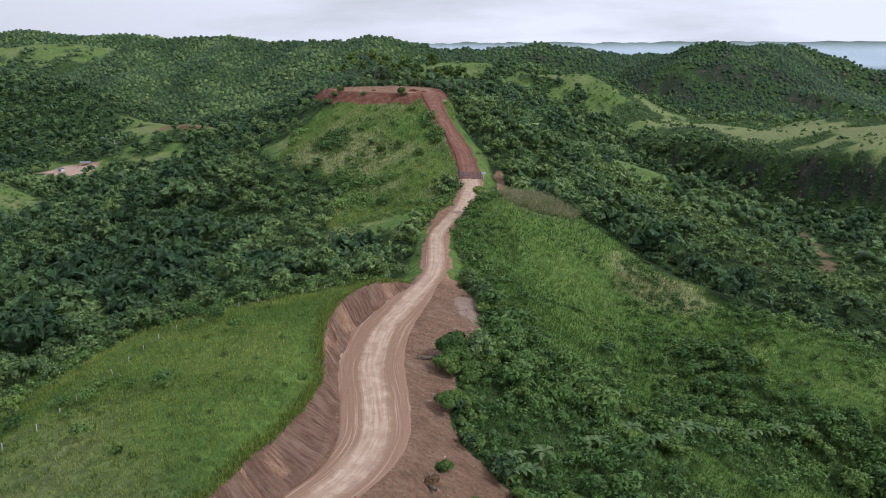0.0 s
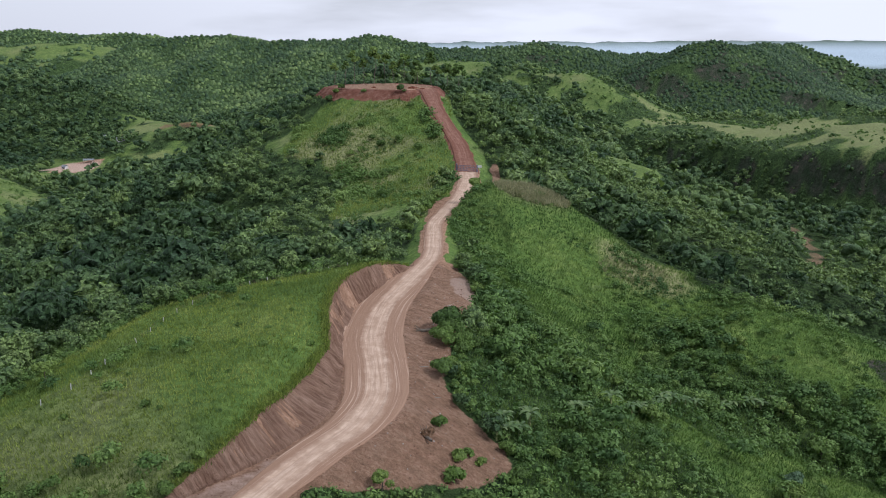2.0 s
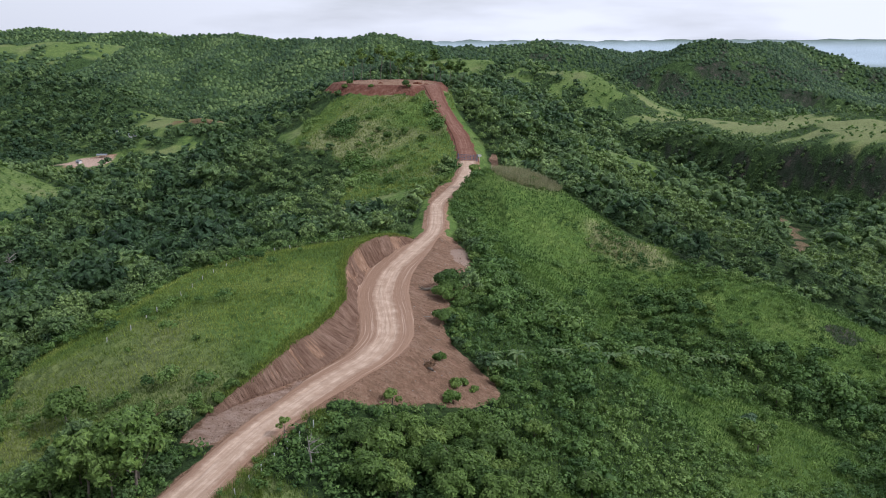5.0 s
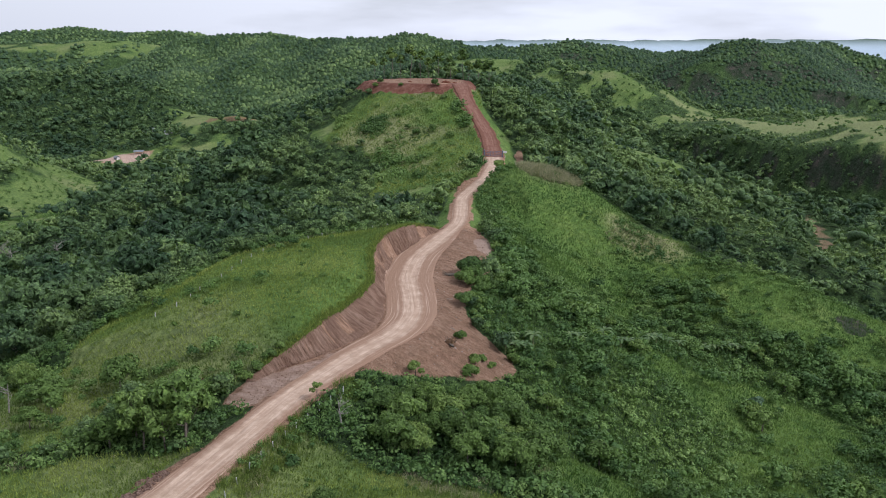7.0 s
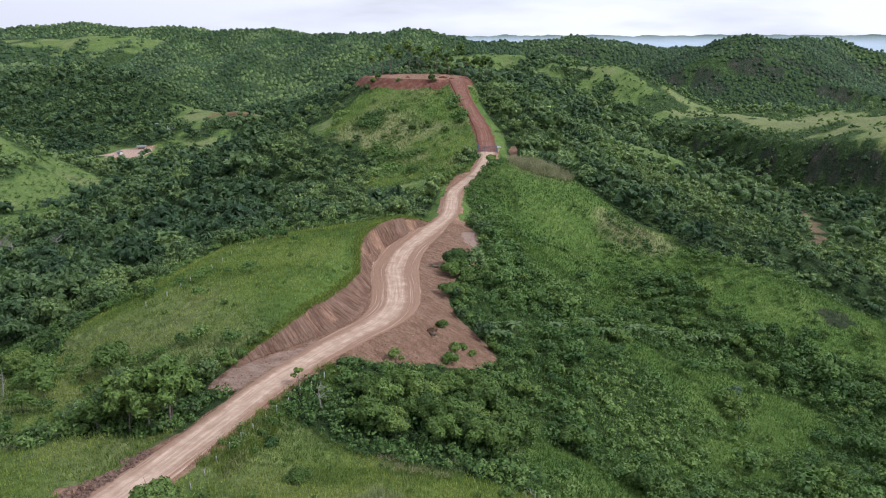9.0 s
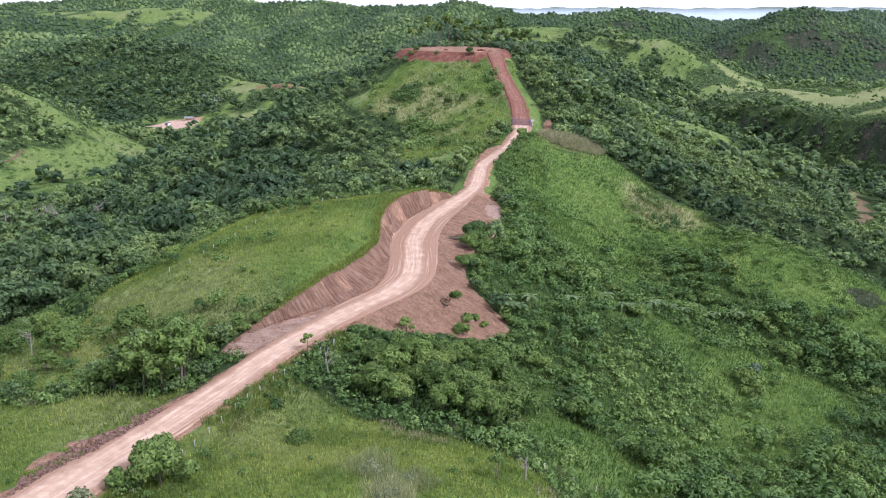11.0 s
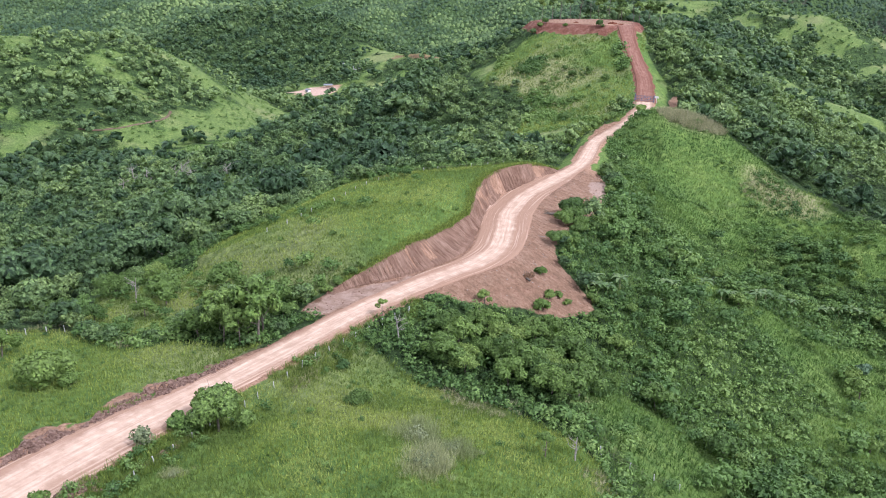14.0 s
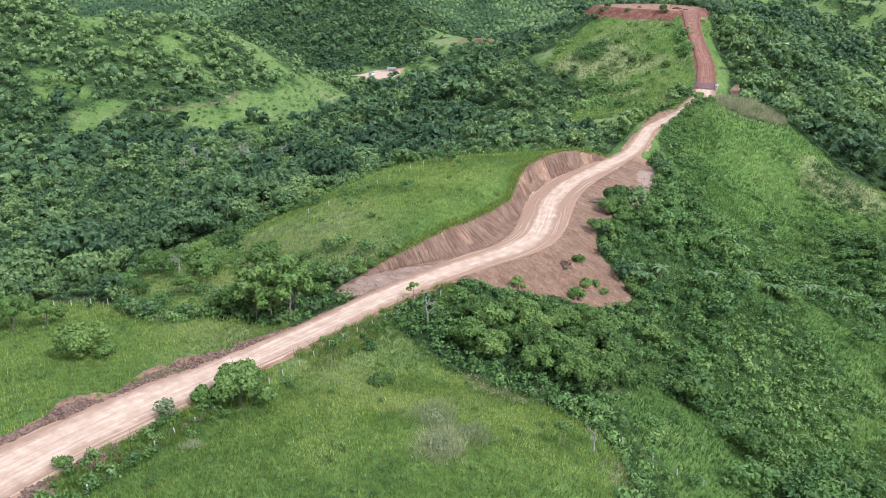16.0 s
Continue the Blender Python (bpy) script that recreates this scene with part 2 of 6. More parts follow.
def leaf_material(name, deep, mid, light, shared=True, rough=0.62, grain=2.6, vary=1.0, relief=0):
    """Leaves: tone varies from plant to plant and from leaf cluster to leaf cluster."""
    m, n, l, b = material(name)
    geo, info = n.new("ShaderNodeNewGeometry"), n.new("ShaderNodeObjectInfo")
    plant = attr(n, "tint") if shared else info.outputs["Random"]
    c = ramp(n, l, plant, [(0.0, deep), (0.5, mid), (1.0, light)])
    each = ramp(n, l, geo.outputs["Random Per Island"], [(0.0, (0.80, 0.81, 0.79)), (0.55, (0.99, 0.99, 0.98)), (1.0, (1.18, 1.16, 1.12))])
    c = mix(n, l, 1.0, c, each, "MULTIPLY")
    leafy = noise_node(n, l, grain, 4, 0.75)
    c = mix(n, l, 1.0, c, ramp(n, l, leafy, [(0.34, (1 - 0.64 * vary, 1 - 0.62 * vary, 1 - 0.64 * vary)), (0.5, (0.95, 0.96, 0.95)), (0.66, (1 + 0.7 * vary, 1 + 0.66 * vary, 1 + 0.55 * vary))]), "MULTIPLY")
    l.new(c, b.inputs["Base Color"])
    b.inputs["Roughness"].default_value = rough
    b.inputs["Specular IOR Level"].default_value = 0.22
    tr, mx = n.new("ShaderNodeBsdfTranslucent"), n.new("ShaderNodeMixShader")
    l.new(mix(n, l, 1.0, c, (1.15, 1.25, 0.7), "MULTIPLY"), tr.inputs["Color"])
    mx.inputs[0].default_value = 0.2
    if relief:
        tuft_, sprig = noise_node(n, l, relief, 5, 0.7), node(n, "Bump", Strength=1.0, Distance=0.55 / relief)
        l.new(tuft_, sprig.inputs["Height"])
        l.new(sprig.outputs["Normal"], b.inputs["Normal"])
        l.new(sprig.outputs["Normal"], tr.inputs["Normal"])
    l.new(b.outputs[0], mx.inputs[1])
    l.new(tr.outputs[0], mx.inputs[2])
    l.new(mx.outputs[0], n["Material Output"].inputs["Surface"])
    return m


def plain_material(name, a, b_, scale=3.0, rough=0.7, metal=0.0, relief=0.3, depth=0.02):
    m, n, l, b = material(name)
    f = noise_node(n, l, scale, 6, 0.65)
    l.new(ramp(n, l, f, [(0.3, a), (0.7, b_)]), b.inputs["Base Color"])
    b.inputs["Roughness"].default_value, b.inputs["Metallic"].default_value = rough, metal
    bump(n, l, b, f, relief, depth)
    return m


HILL = ground_material()
BANK = bank_material("bank_soil", (0.115, 0.064, 0.042), (0.255, 0.155, 0.106), (0.42, 0.29, 0.215))
TRACK = track_material("pale_track", (0.335, 0.222, 0.15), (0.46, 0.325, 0.232), (0.60, 0.455, 0.345), (0.275, 0.168, 0.110))
FARM_TRACK = track_material("farm_track", (0.10, 0.068, 0.045), (0.15, 0.105, 0.072), (0.205, 0.15, 0.105), (0.11, 0.074, 0.05))
RED_TRACK = track_material("red_track", (0.13, 0.055, 0.036), (0.205, 0.098, 0.066), (0.30, 0.17, 0.125), (0.15, 0.066, 0.042))
LEAF = leaf_material("tree_leaves", (0.084, 0.142, 0.036), (0.122, 0.196, 0.048), (0.180, 0.255, 0.066), shared=False, vary=0.7)
# bluer than the single trees: haze over the distance is put into the colour
WOODS = leaf_material("wood_leaves", (0.046, 0.090, 0.042), (0.102, 0.168, 0.066), (0.195, 0.278, 0.098), grain=1.4, relief=0.8)
SCRUB = leaf_material("scrub_leaves", (0.062, 0.122, 0.037), (0.114, 0.196, 0.053), (0.185, 0.275, 0.080), vary=0.55)
BLADE = leaf_material("grass_blades", (0.112, 0.166, 0.036), (0.186, 0.244, 0.051), (0.285, 0.332, 0.092), vary=0.8)
RANK = leaf_material("rank_grass", (0.064, 0.124, 0.032), (0.112, 0.188, 0.046), (0.182, 0.268, 0.072), vary=0.9)
STRAW = leaf_material("dry_grass", (0.22, 0.225, 0.12), (0.31, 0.30, 0.185), (0.42, 0.39, 0.27))
BARK = plain_material("bark", (0.07, 0.055, 0.04), (0.19, 0.16, 0.125), 6, 0.9, 0, 0.6)
DEAD = plain_material("dead_wood", (0.20, 0.175, 0.15), (0.36, 0.33, 0.29), 5, 0.9, 0, 0.5)
CONCRETE = plain_material("weathered_concrete", (0.36, 0.36, 0.34), (0.58, 0.58, 0.56), 9, 0.85)

# ---------------------------------------------------------------- landform
def lerp_noise(x, y, scale, seed):
    """Smooth value noise in -1..1, periodic over 256 cells."""
    rng = np.random.RandomState(seed)
    table = rng.uniform(-1, 1, (256, 256))
    u, v = x / scale, y / scale
    i, j = np.floor(u).astype(int), np.floor(v).astype(int)
    a, b = u - i, v - j
    a, b = a * a * a * (a * (6 * a - 15) + 10), b * b * b * (b * (6 * b - 15) + 10)
    i0, i1, j0, j1 = i % 256, (i + 1) % 256, j % 256, (j + 1) % 256
    return (table[i0, j0] * (1 - a) + table[i1, j0] * a) * (1 - b) + (table[i0, j1] * (1 - a) + table[i1, j1] * a) * b


def fbm(x, y, scale, seed, octaves=4, gain=0.5):
    total, amp = 0, 1.0
    for k in range(octaves):
        c, s = math.cos(0.7 * k + 0.3), math.sin(0.7 * k + 0.3)
        total = total + amp * lerp_noise(c * x - s * y, s * x + c * y, scale / 2 ** k, seed + k)
        amp *= gain
    return total


def smooth(a, b, v):
    k = np.clip((v - a) / (b - a), 0, 1)
    return k * k * (3 - 2 * k)


# Ridges: (crest as x, y, z), then for the side left of its run and the side right of it:
# slope near the crest, width of that shoulder, slope beyond it, and the run at which it levels out.
RIDGES = [
    # the road's own saddle
    ([(-52, -140, 60), (-36, 0, 55.4), (-26, 45, 53.6), (-19, 68, 53.8), (-7, 108, 55), (-2, 165, 55.2), (2, 215, 55), (8, 258, 56.6)],
     (0.12, 8, 0.235, 1500), (0.12, 6, 0.52, 150)),
    # grass hill on the left of the cutting
    ([(-5, 152, 55), (-9, 144, 58.8), (-13, 135, 60.6), (-18.5, 120, 61.4), (-22.5, 97, 60.8), (-24, 80, 59.8), (-27, 70, 56.5), (-30, 62, 53)],
     (0.55, 6, 0.6, 300), (0.18, 24, 0.5, 160)),
    # green hill that carries the cleared pad
    ([(7, 236, 54.5), (5, 262, 56.5), (2, 285, 60.5), (-3, 306, 65.5), (-12, 332, 72)],
     (0.30, 20, 0.33, 1500), (0.3, 12, 0.62, 600)),
    ([(-12, 332, 72), (-24, 358, 77), (-34, 395, 78.5), (-15, 470, 74), (30, 640, 58), (70, 800, 50)],
     (0.36, 14, 0.46, 1500), (0.3, 12, 0.62, 600)),
    # knoll on the right of the road, with its spur into the valley
    ([(2, 196, 56), (9, 203, 61.5), (16, 206, 63.2), (25, 201, 60.5), (46, 184, 49), (70, 167, 43), (95, 152, 34), (140, 130, 20)],
     (0.16, 6, 0.5, 180), (0.26, 28, 0.55, 160)),
    # wooded ridge behind the knoll
    ([(4, 372, 73), (14, 330, 68), (20, 290, 60), (32, 258, 52), (56, 236, 46), (90, 212, 38), (140, 200, 22), (200, 190, 0)],
     (0.2, 10, 0.6, 240), (0.3, 8, 0.55, 130)),
    # near grass knoll
    ([(-22, -120, 62), (-12, -30, 58.5), (-8, 14, 56.6), (-6, 26, 55.6), (-4, 44, 50.5)],
     (0.10, 9, 0.35, 120), (0.13, 14, 0.55, 130)),
    # meadow left of the near road
    ([(-80, -120, 60), (-54, -10, 54.5), (-44, 22, 52.2), (-40, 40, 52), (-38, 56, 49.5)],
     (0.09, 34, 0.4, 120), (0.05, 12, 0.3, 120)),
    # hills round the western valley: the near bright one, then the dark wooded one behind the houses
    ([(-900, 380, 84), (-550, 501, 64.6), (-502, 513, 56.4), (-443, 538, 50.3), (-416, 559, 44.4), (-399, 589, 35.4), (-380, 619, 19.1), (-363, 646, -1.0), (-350, 680, -18)], (0.3, 20, 0.5, 400), (0.3, 25, 0.44, 400)),
    ([(-1200, 1240, 72), (-675, 1068, 56.3), (-611, 1036, 57.4), (-525, 1014, 58.9), (-482, 996, 54.7), (-439, 977, 48.1), (-397, 956, 38.5), (-358, 939, 26.5), (-324, 925, 10.8), (-295, 925, 0)], (0.25, 20, 0.5, 500), (0.2, 20, 0.42, 500)),
    # mound with the red patch beside the houses
    ([(-330, 905, 14), (-290, 880, 15), (-262, 862, 15), (-236, 858, 9), (-200, 850, -2)], (0.2, 20, 0.4, 300), (0.12, 26, 0.4, 300)),
    # wooded range behind the pad, with spurs that run down from it
    ([(-650, 1430, 36), (-621, 1475, 48.1), (-582, 1512, 72.2), (-541, 1548, 84.9), (-472, 1570, 97.1), (-381, 1553, 100.0), (-303, 1529, 90.7), (-223, 1482, 94.6), (-158, 1440, 99.2), (-117, 1413, 102.8), (-70, 1417, 99.9), (-32, 1428, 94.3), (7, 1448, 81.0), (36, 1468, 73.1)],
     (0.25, 60, 0.4, 600), (0.3, 20, 0.42, 900)),
    ([(-380, 1552, 97), (-385, 1400, 72), (-375, 1300, 46), (-330, 1200, 12), (-300, 1120, -10)], (0.3, 12, 0.5, 400), (0.3, 12, 0.5, 400)),
    ([(-222, 1482, 92), (-212, 1330, 64), (-214, 1230, 36), (-220, 1120, 4), (-225, 1040, -14)], (0.3, 12, 0.5, 400), (0.3, 12, 0.5, 400)),
    ([(-117, 1414, 100), (-95, 1260, 74), (-80, 1150, 50), (-60, 1040, 26), (-40, 900, 8)], (0.3, 12, 0.5, 400), (0.3, 12, 0.5, 400)),
    ([(-540, 1548, 84), (-500, 1390, 60), (-460, 1260, 38), (-450, 1180, 8)], (0.3, 12, 0.5, 400), (0.3, 12, 0.5, 400)),
    # grassy spur running down to the plateau
    ([(-60, 1180, 58), (-17, 1138, 73), (13, 1128, 78.5), (43, 1108, 74.5), (75, 1066, 68), (111, 1033, 63), (141, 989, 57), (167, 945, 47), (186, 890, 35), (196, 840, 20)], (0.25, 40, 0.4, 600), (0.2, 40, 0.28, 1500)),
    # far ranges: the dark one on the skyline, the pale grassy crest before it
    ([(-4200, 2600, 130), (-2200, 2260, 112), (-1441, 2240, 98), (-1298, 2267, 110), (-1150, 2289, 124), (-1019, 2349, 120), (-846, 2310, 109), (-675, 2261, 96), (-500, 2200, 84)], (0.3, 60, 0.4, 900), (0.26, 60, 0.4, 900)),
    ([(-1500, 1740, 90), (-1077, 1760, 86), (-949, 1774, 86), (-880, 1809, 84), (-786, 1796, 91), (-722, 1823, 86), (-662, 1792, 74), (-600, 1740, 60)], (0.2, 40, 0.4, 600), (0.16, 50, 0.36, 600)),
    ([(-120, 2080, 64), (8, 2058, 72), (82, 2007, 77), (154, 2003, 82), (207, 1998, 83.5), (292, 2038, 79), (361, 2129, 63), (448, 2215, 58), (563, 2395, 49), (800, 2700, 34)],
     (0.3, 60, 0.4, 900), (0.24, 50, 0.38, 900)),
    # massif with the dark cliff: its crest, and the brow that the cliff falls from
    ([(300, 1500, 40), (353, 1479, 58), (384, 1450, 68), (416, 1431, 79.5), (453, 1431, 85), (508, 1455, 86.5), (570, 1561, 78), (671, 1737, 83), (741, 1817, 88), (756, 1811, 87), (788, 1798, 71), (828, 1780, 53), (896, 1747, 27), (1050, 1700, 0)],
     (0.3, 40, 0.5, 700), (0.42, 62, 0.8, 130)),
    ([(270, 1372, 14), (302, 1372, 27), (347, 1372, 50), (396, 1364, 57), (447, 1356, 54), (487, 1338, 37), (530, 1305, 20)], (0.02, 40, 0.3, 500), (0.15, 6, 2.2, 26)),
    ([(1500, 3200, 24), (1760, 3300, 44), (2100, 3400, 50), (2800, 3500, 60), (4000, 3700, 60)], (0.2, 80, 0.3, 900), (0.2, 80, 0.3, 900)),
    # grassy plateau above the ravine, and the small pale field
    ([(196, 930, 9), (226, 890, 13), (246, 850, 16), (262, 800, 20), (294, 740, 24), (319, 680, 28), (345, 600, 34), (420, 520, 40), (560, 420, 48), (900, 250, 60)], (0.03, 150, 0.3, 500), (0.13, 92, 2.4, 50)),
    ([(70, 640, 20), (110, 626, 10), (143, 606, 7), (180, 620, -4), (205, 640, -14)], (0.1, 34, 0.5, 200), (0.1, 20, 0.5, 200)),
]

# Road: x, y, z, half width
ROAD = [(-47, -60, 58, 4.4), (-40, -25, 56.4, 4.4), (-35.6, 4, 55.5, 4.2), (-32.7, 18, 55, 3.7), (-30, 28.5, 54.4, 3.0), (-27.6, 38, 53.9, 2.6),
        (-24.7, 48.5, 53.7, 2.45), (-22, 58, 53.6, 2.6), (-18.4, 66.5, 53.9, 2.5), (-14.1, 74.8, 54.2, 2.4), (-9.9, 81.8, 54.5, 2.6), (-8.1, 90, 54.6, 3.3),
        (-8.8, 99.6, 54.8, 3.6), (-10.3, 111, 55, 3.7), (-9.6, 124.6, 55.1, 3.5), (-7.2, 135, 55.2, 2.8), (-5.2, 143, 55.2, 2.4), (-1.9, 157, 55.4, 2.0), (-1.5, 172, 55.3, 2), (-1.4, 190, 55.2, 2),
        (1.2, 205, 55.2, 1.9), (5.4, 225, 55.4, 2.2), (8.2, 245, 56, 3), (8.4, 259, 57, 3.4)]
RED_ROAD = [(8.4, 259, 57, 3.3), (7.8, 272, 59.3, 3.1), (6.6, 285, 62.2, 3.0), (2.6, 305, 67, 2.8), (-2.2, 326, 72.5, 2.9), (-5, 346, 77.3, 3.6), (-8, 360, 77.6, 4)]
FAN = [(-20, 63), (-12, 69), (-4, 73.8), (4, 78.6), (8.4, 84.5), (8.2, 88.5), (4.7, 91.5), (1.4, 94.5), (-0.2, 99), (0.8, 104), (1.6, 110), (4, 118), (5.8, 130), (5.6, 146), (2.6, 155), (-3, 152), (-8, 120), (-12, 95)]
SCRAPED = [(-30.5, 58.6), (-26.4, 56.5), (-23, 62), (-18, 69), (-16, 74), (-19, 73.4), (-23, 69.4), (-26.6, 65.6), (-29.8, 61.8)]
PAD = [(-53, 378), (-48, 366), (-36, 357), (-22, 352), (-8, 348), (-3, 348), (-1, 362), (-2, 380), (-9, 398), (-22, 408), (-38, 404), (-50, 392)]


def spline(rows, step):
    """A Catmull-Rom curve through the rows, sampled about every step metres."""
    p = np.array([rows[0], *rows, rows[-1]], float)
    out = []
    for k in range(1, len(p) - 2):
        n = max(2, int(np.hypot(*(p[k + 1] - p[k])[:2]) / step))
        for u in np.arange(n) / n:
            out.append(0.5 * (2 * p[k] + (p[k + 1] - p[k - 1]) * u + (2 * p[k - 1] - 5 * p[k] + 4 * p[k + 1] - p[k + 2]) * u ** 2
                              + (3 * p[k] - p[k - 1] - 3 * p[k + 1] + p[k + 2]) * u ** 3))
    return np.array(out + [p[-2]])


def nearest(x, y, line):
    """Signed distance to a polyline (positive to the left of its run) and the line's other columns at the nearest place."""
    best = np.full(x.shape, 1e12)
    side = np.ones(x.shape)
    rest = np.zeros(x.shape + (line.shape[1] - 2,))
    for a, b in zip(line[:-1], line[1:]):
        d = b[:2] - a[:2]
        u = np.clip(((x - a[0]) * d[0] + (y - a[1]) * d[1]) / (d @ d), 0, 1)
        dx, dy = x - a[0] - u * d[0], y - a[1] - u * d[1]
        q = dx * dx + dy * dy
        m = q < best
        best[m] = q[m]
        side[m] = np.sign(d[0] * dy - d[1] * dx + 1e-9)[m]
        rest[m] = (a[2:] + u[..., None] * (b[2:] - a[2:]))[m]
    return np.sqrt(best), side, rest


def flank(d, s):
    """Fall at the distance d from a crest."""
    near, width, far, run = s
    r = np.sqrt(d * d + 9) - 3
    return near * np.minimum(r, width) + far * run * np.log1p(np.maximum(r - width, 0) / run) \
        - 0.5 * (far - near) * width * 0.0


def wild(x, y):
    """The hills before anyone dug into them."""
    r = np.hypot(x, y)
    base = -16 - 5 * smooth(-180, -330, x) * smooth(1600, 1000, y) - 22 * smooth(60, 260, x) * smooth(1200, 500, y) + 84 * smooth(2600, 4600, r)
    parts = [base]
    for crest, left, right in RIDGES:
        line = spline(crest, 12 if abs(crest[0][0]) < 150 and crest[-1][1] < 700 else 60)
        d, side, z = nearest(x, y, line)
        parts.append(z[..., 0] - np.where(side > 0, flank(d, left), flank(d, right)))
    parts = np.array(parts)
    k = 1.3 + 5 * smooth(250, 900, r)
    top = parts.max(0)
    h = top + k * np.log(np.exp((parts - top) / k).sum(0)) - k * 0.35
    rough = smooth(40, 500, r)
    h = h + fbm(x, y, 26, 3, 3) * (0.35 + 0.5 * rough) + fbm(x, y, 150, 11, 4) * (0.5 + 5.5 * smooth(300, 1100, r)) * smooth(-60, 60, top)
    h = h + 9 * rough * (np.abs(fbm(x, y, 120, 21, 3)) - 0.32) * smooth(300, 900, r) * smooth(-40, 30, top)
    return h


ROAD_LINE = spline(ROAD, 1.5)
RED_LINE = spline(RED_ROAD, 3)


def inside(x, y, poly):
    """Distance to a polygon's edge, positive inside."""
    line = np.array(poly + poly[:1], float)
    d, _, _ = nearest(x, y, np.c_[line, np.zeros(len(line))])
    hit = np.zeros(x.shape, bool)
    for (x0, y0), (x1, y1) in zip(line[:-1], line[1:]):
        cond = (y0 > y) != (y1 > y)
        hit ^= cond & (x < (x1 - x0) * (y - y0) / (y1 - y0 + 1e-12) + x0)
    return np.where(hit, d, -d)


# The cut bank left of the bend: where its foot and its lip run, as y and x
FOOT = np.array([(62, -28.4), (66, -26.4), (70, -22.9), (74, -19.4), (77, -17.3), (81, -15.0), (85, -13.6), (89, -13.0), (98.6, -13.9), (110, -15.0), (123.5, -14.7), (133, -12.4), (140, -9.8), (146, -7.4), (152, -4.6)])
LIP = np.array([(62, -29.4), (66, -27.5), (68, -26.2), (72, -23.3), (76.8, -21), (82.8, -18.8), (91.6, -16.5), (97, -15.8), (102.3, -15.7), (110, -17.1), (118, -17.4), (125, -16.7), (132, -14.6), (140, -11.5), (146, -8.8), (152, -4.8)])
BANK_Y = np.arange(62, 152.2, 0.25)


def eased(table):
    v = np.interp(BANK_Y, table[:, 0], table[:, 1])
    for k in range(60):
        v[1:-1] = (v[:-2] + v[1:-1] + v[2:]) / 3
    return v


FOOT_X, LIP_X = eased(FOOT), eased(LIP) + 0.22 * fbm(BANK_Y, 0 * BANK_Y, 5.0, 45, 3)
LIP_Z = wild(LIP_X, BANK_Y)


def bank(x, y, z):
    """Place on the bank, 0 at the foot and 1 at the lip, and the height of its face over the road level z."""
    xf, xl = np.interp(y, BANK_Y, FOOT_X), np.interp(y, BANK_Y, LIP_X)
    f = (xf - x) / np.maximum(xf - xl, 0.15)
    zl = np.interp(y, BANK_Y, LIP_Z)
    return f, z + 0.1 + np.maximum(zl - z - 0.1, 0.1) * (0.82 * np.clip(f, 0, 1) + 0.18 * np.clip(f, 0, 1) ** 2)


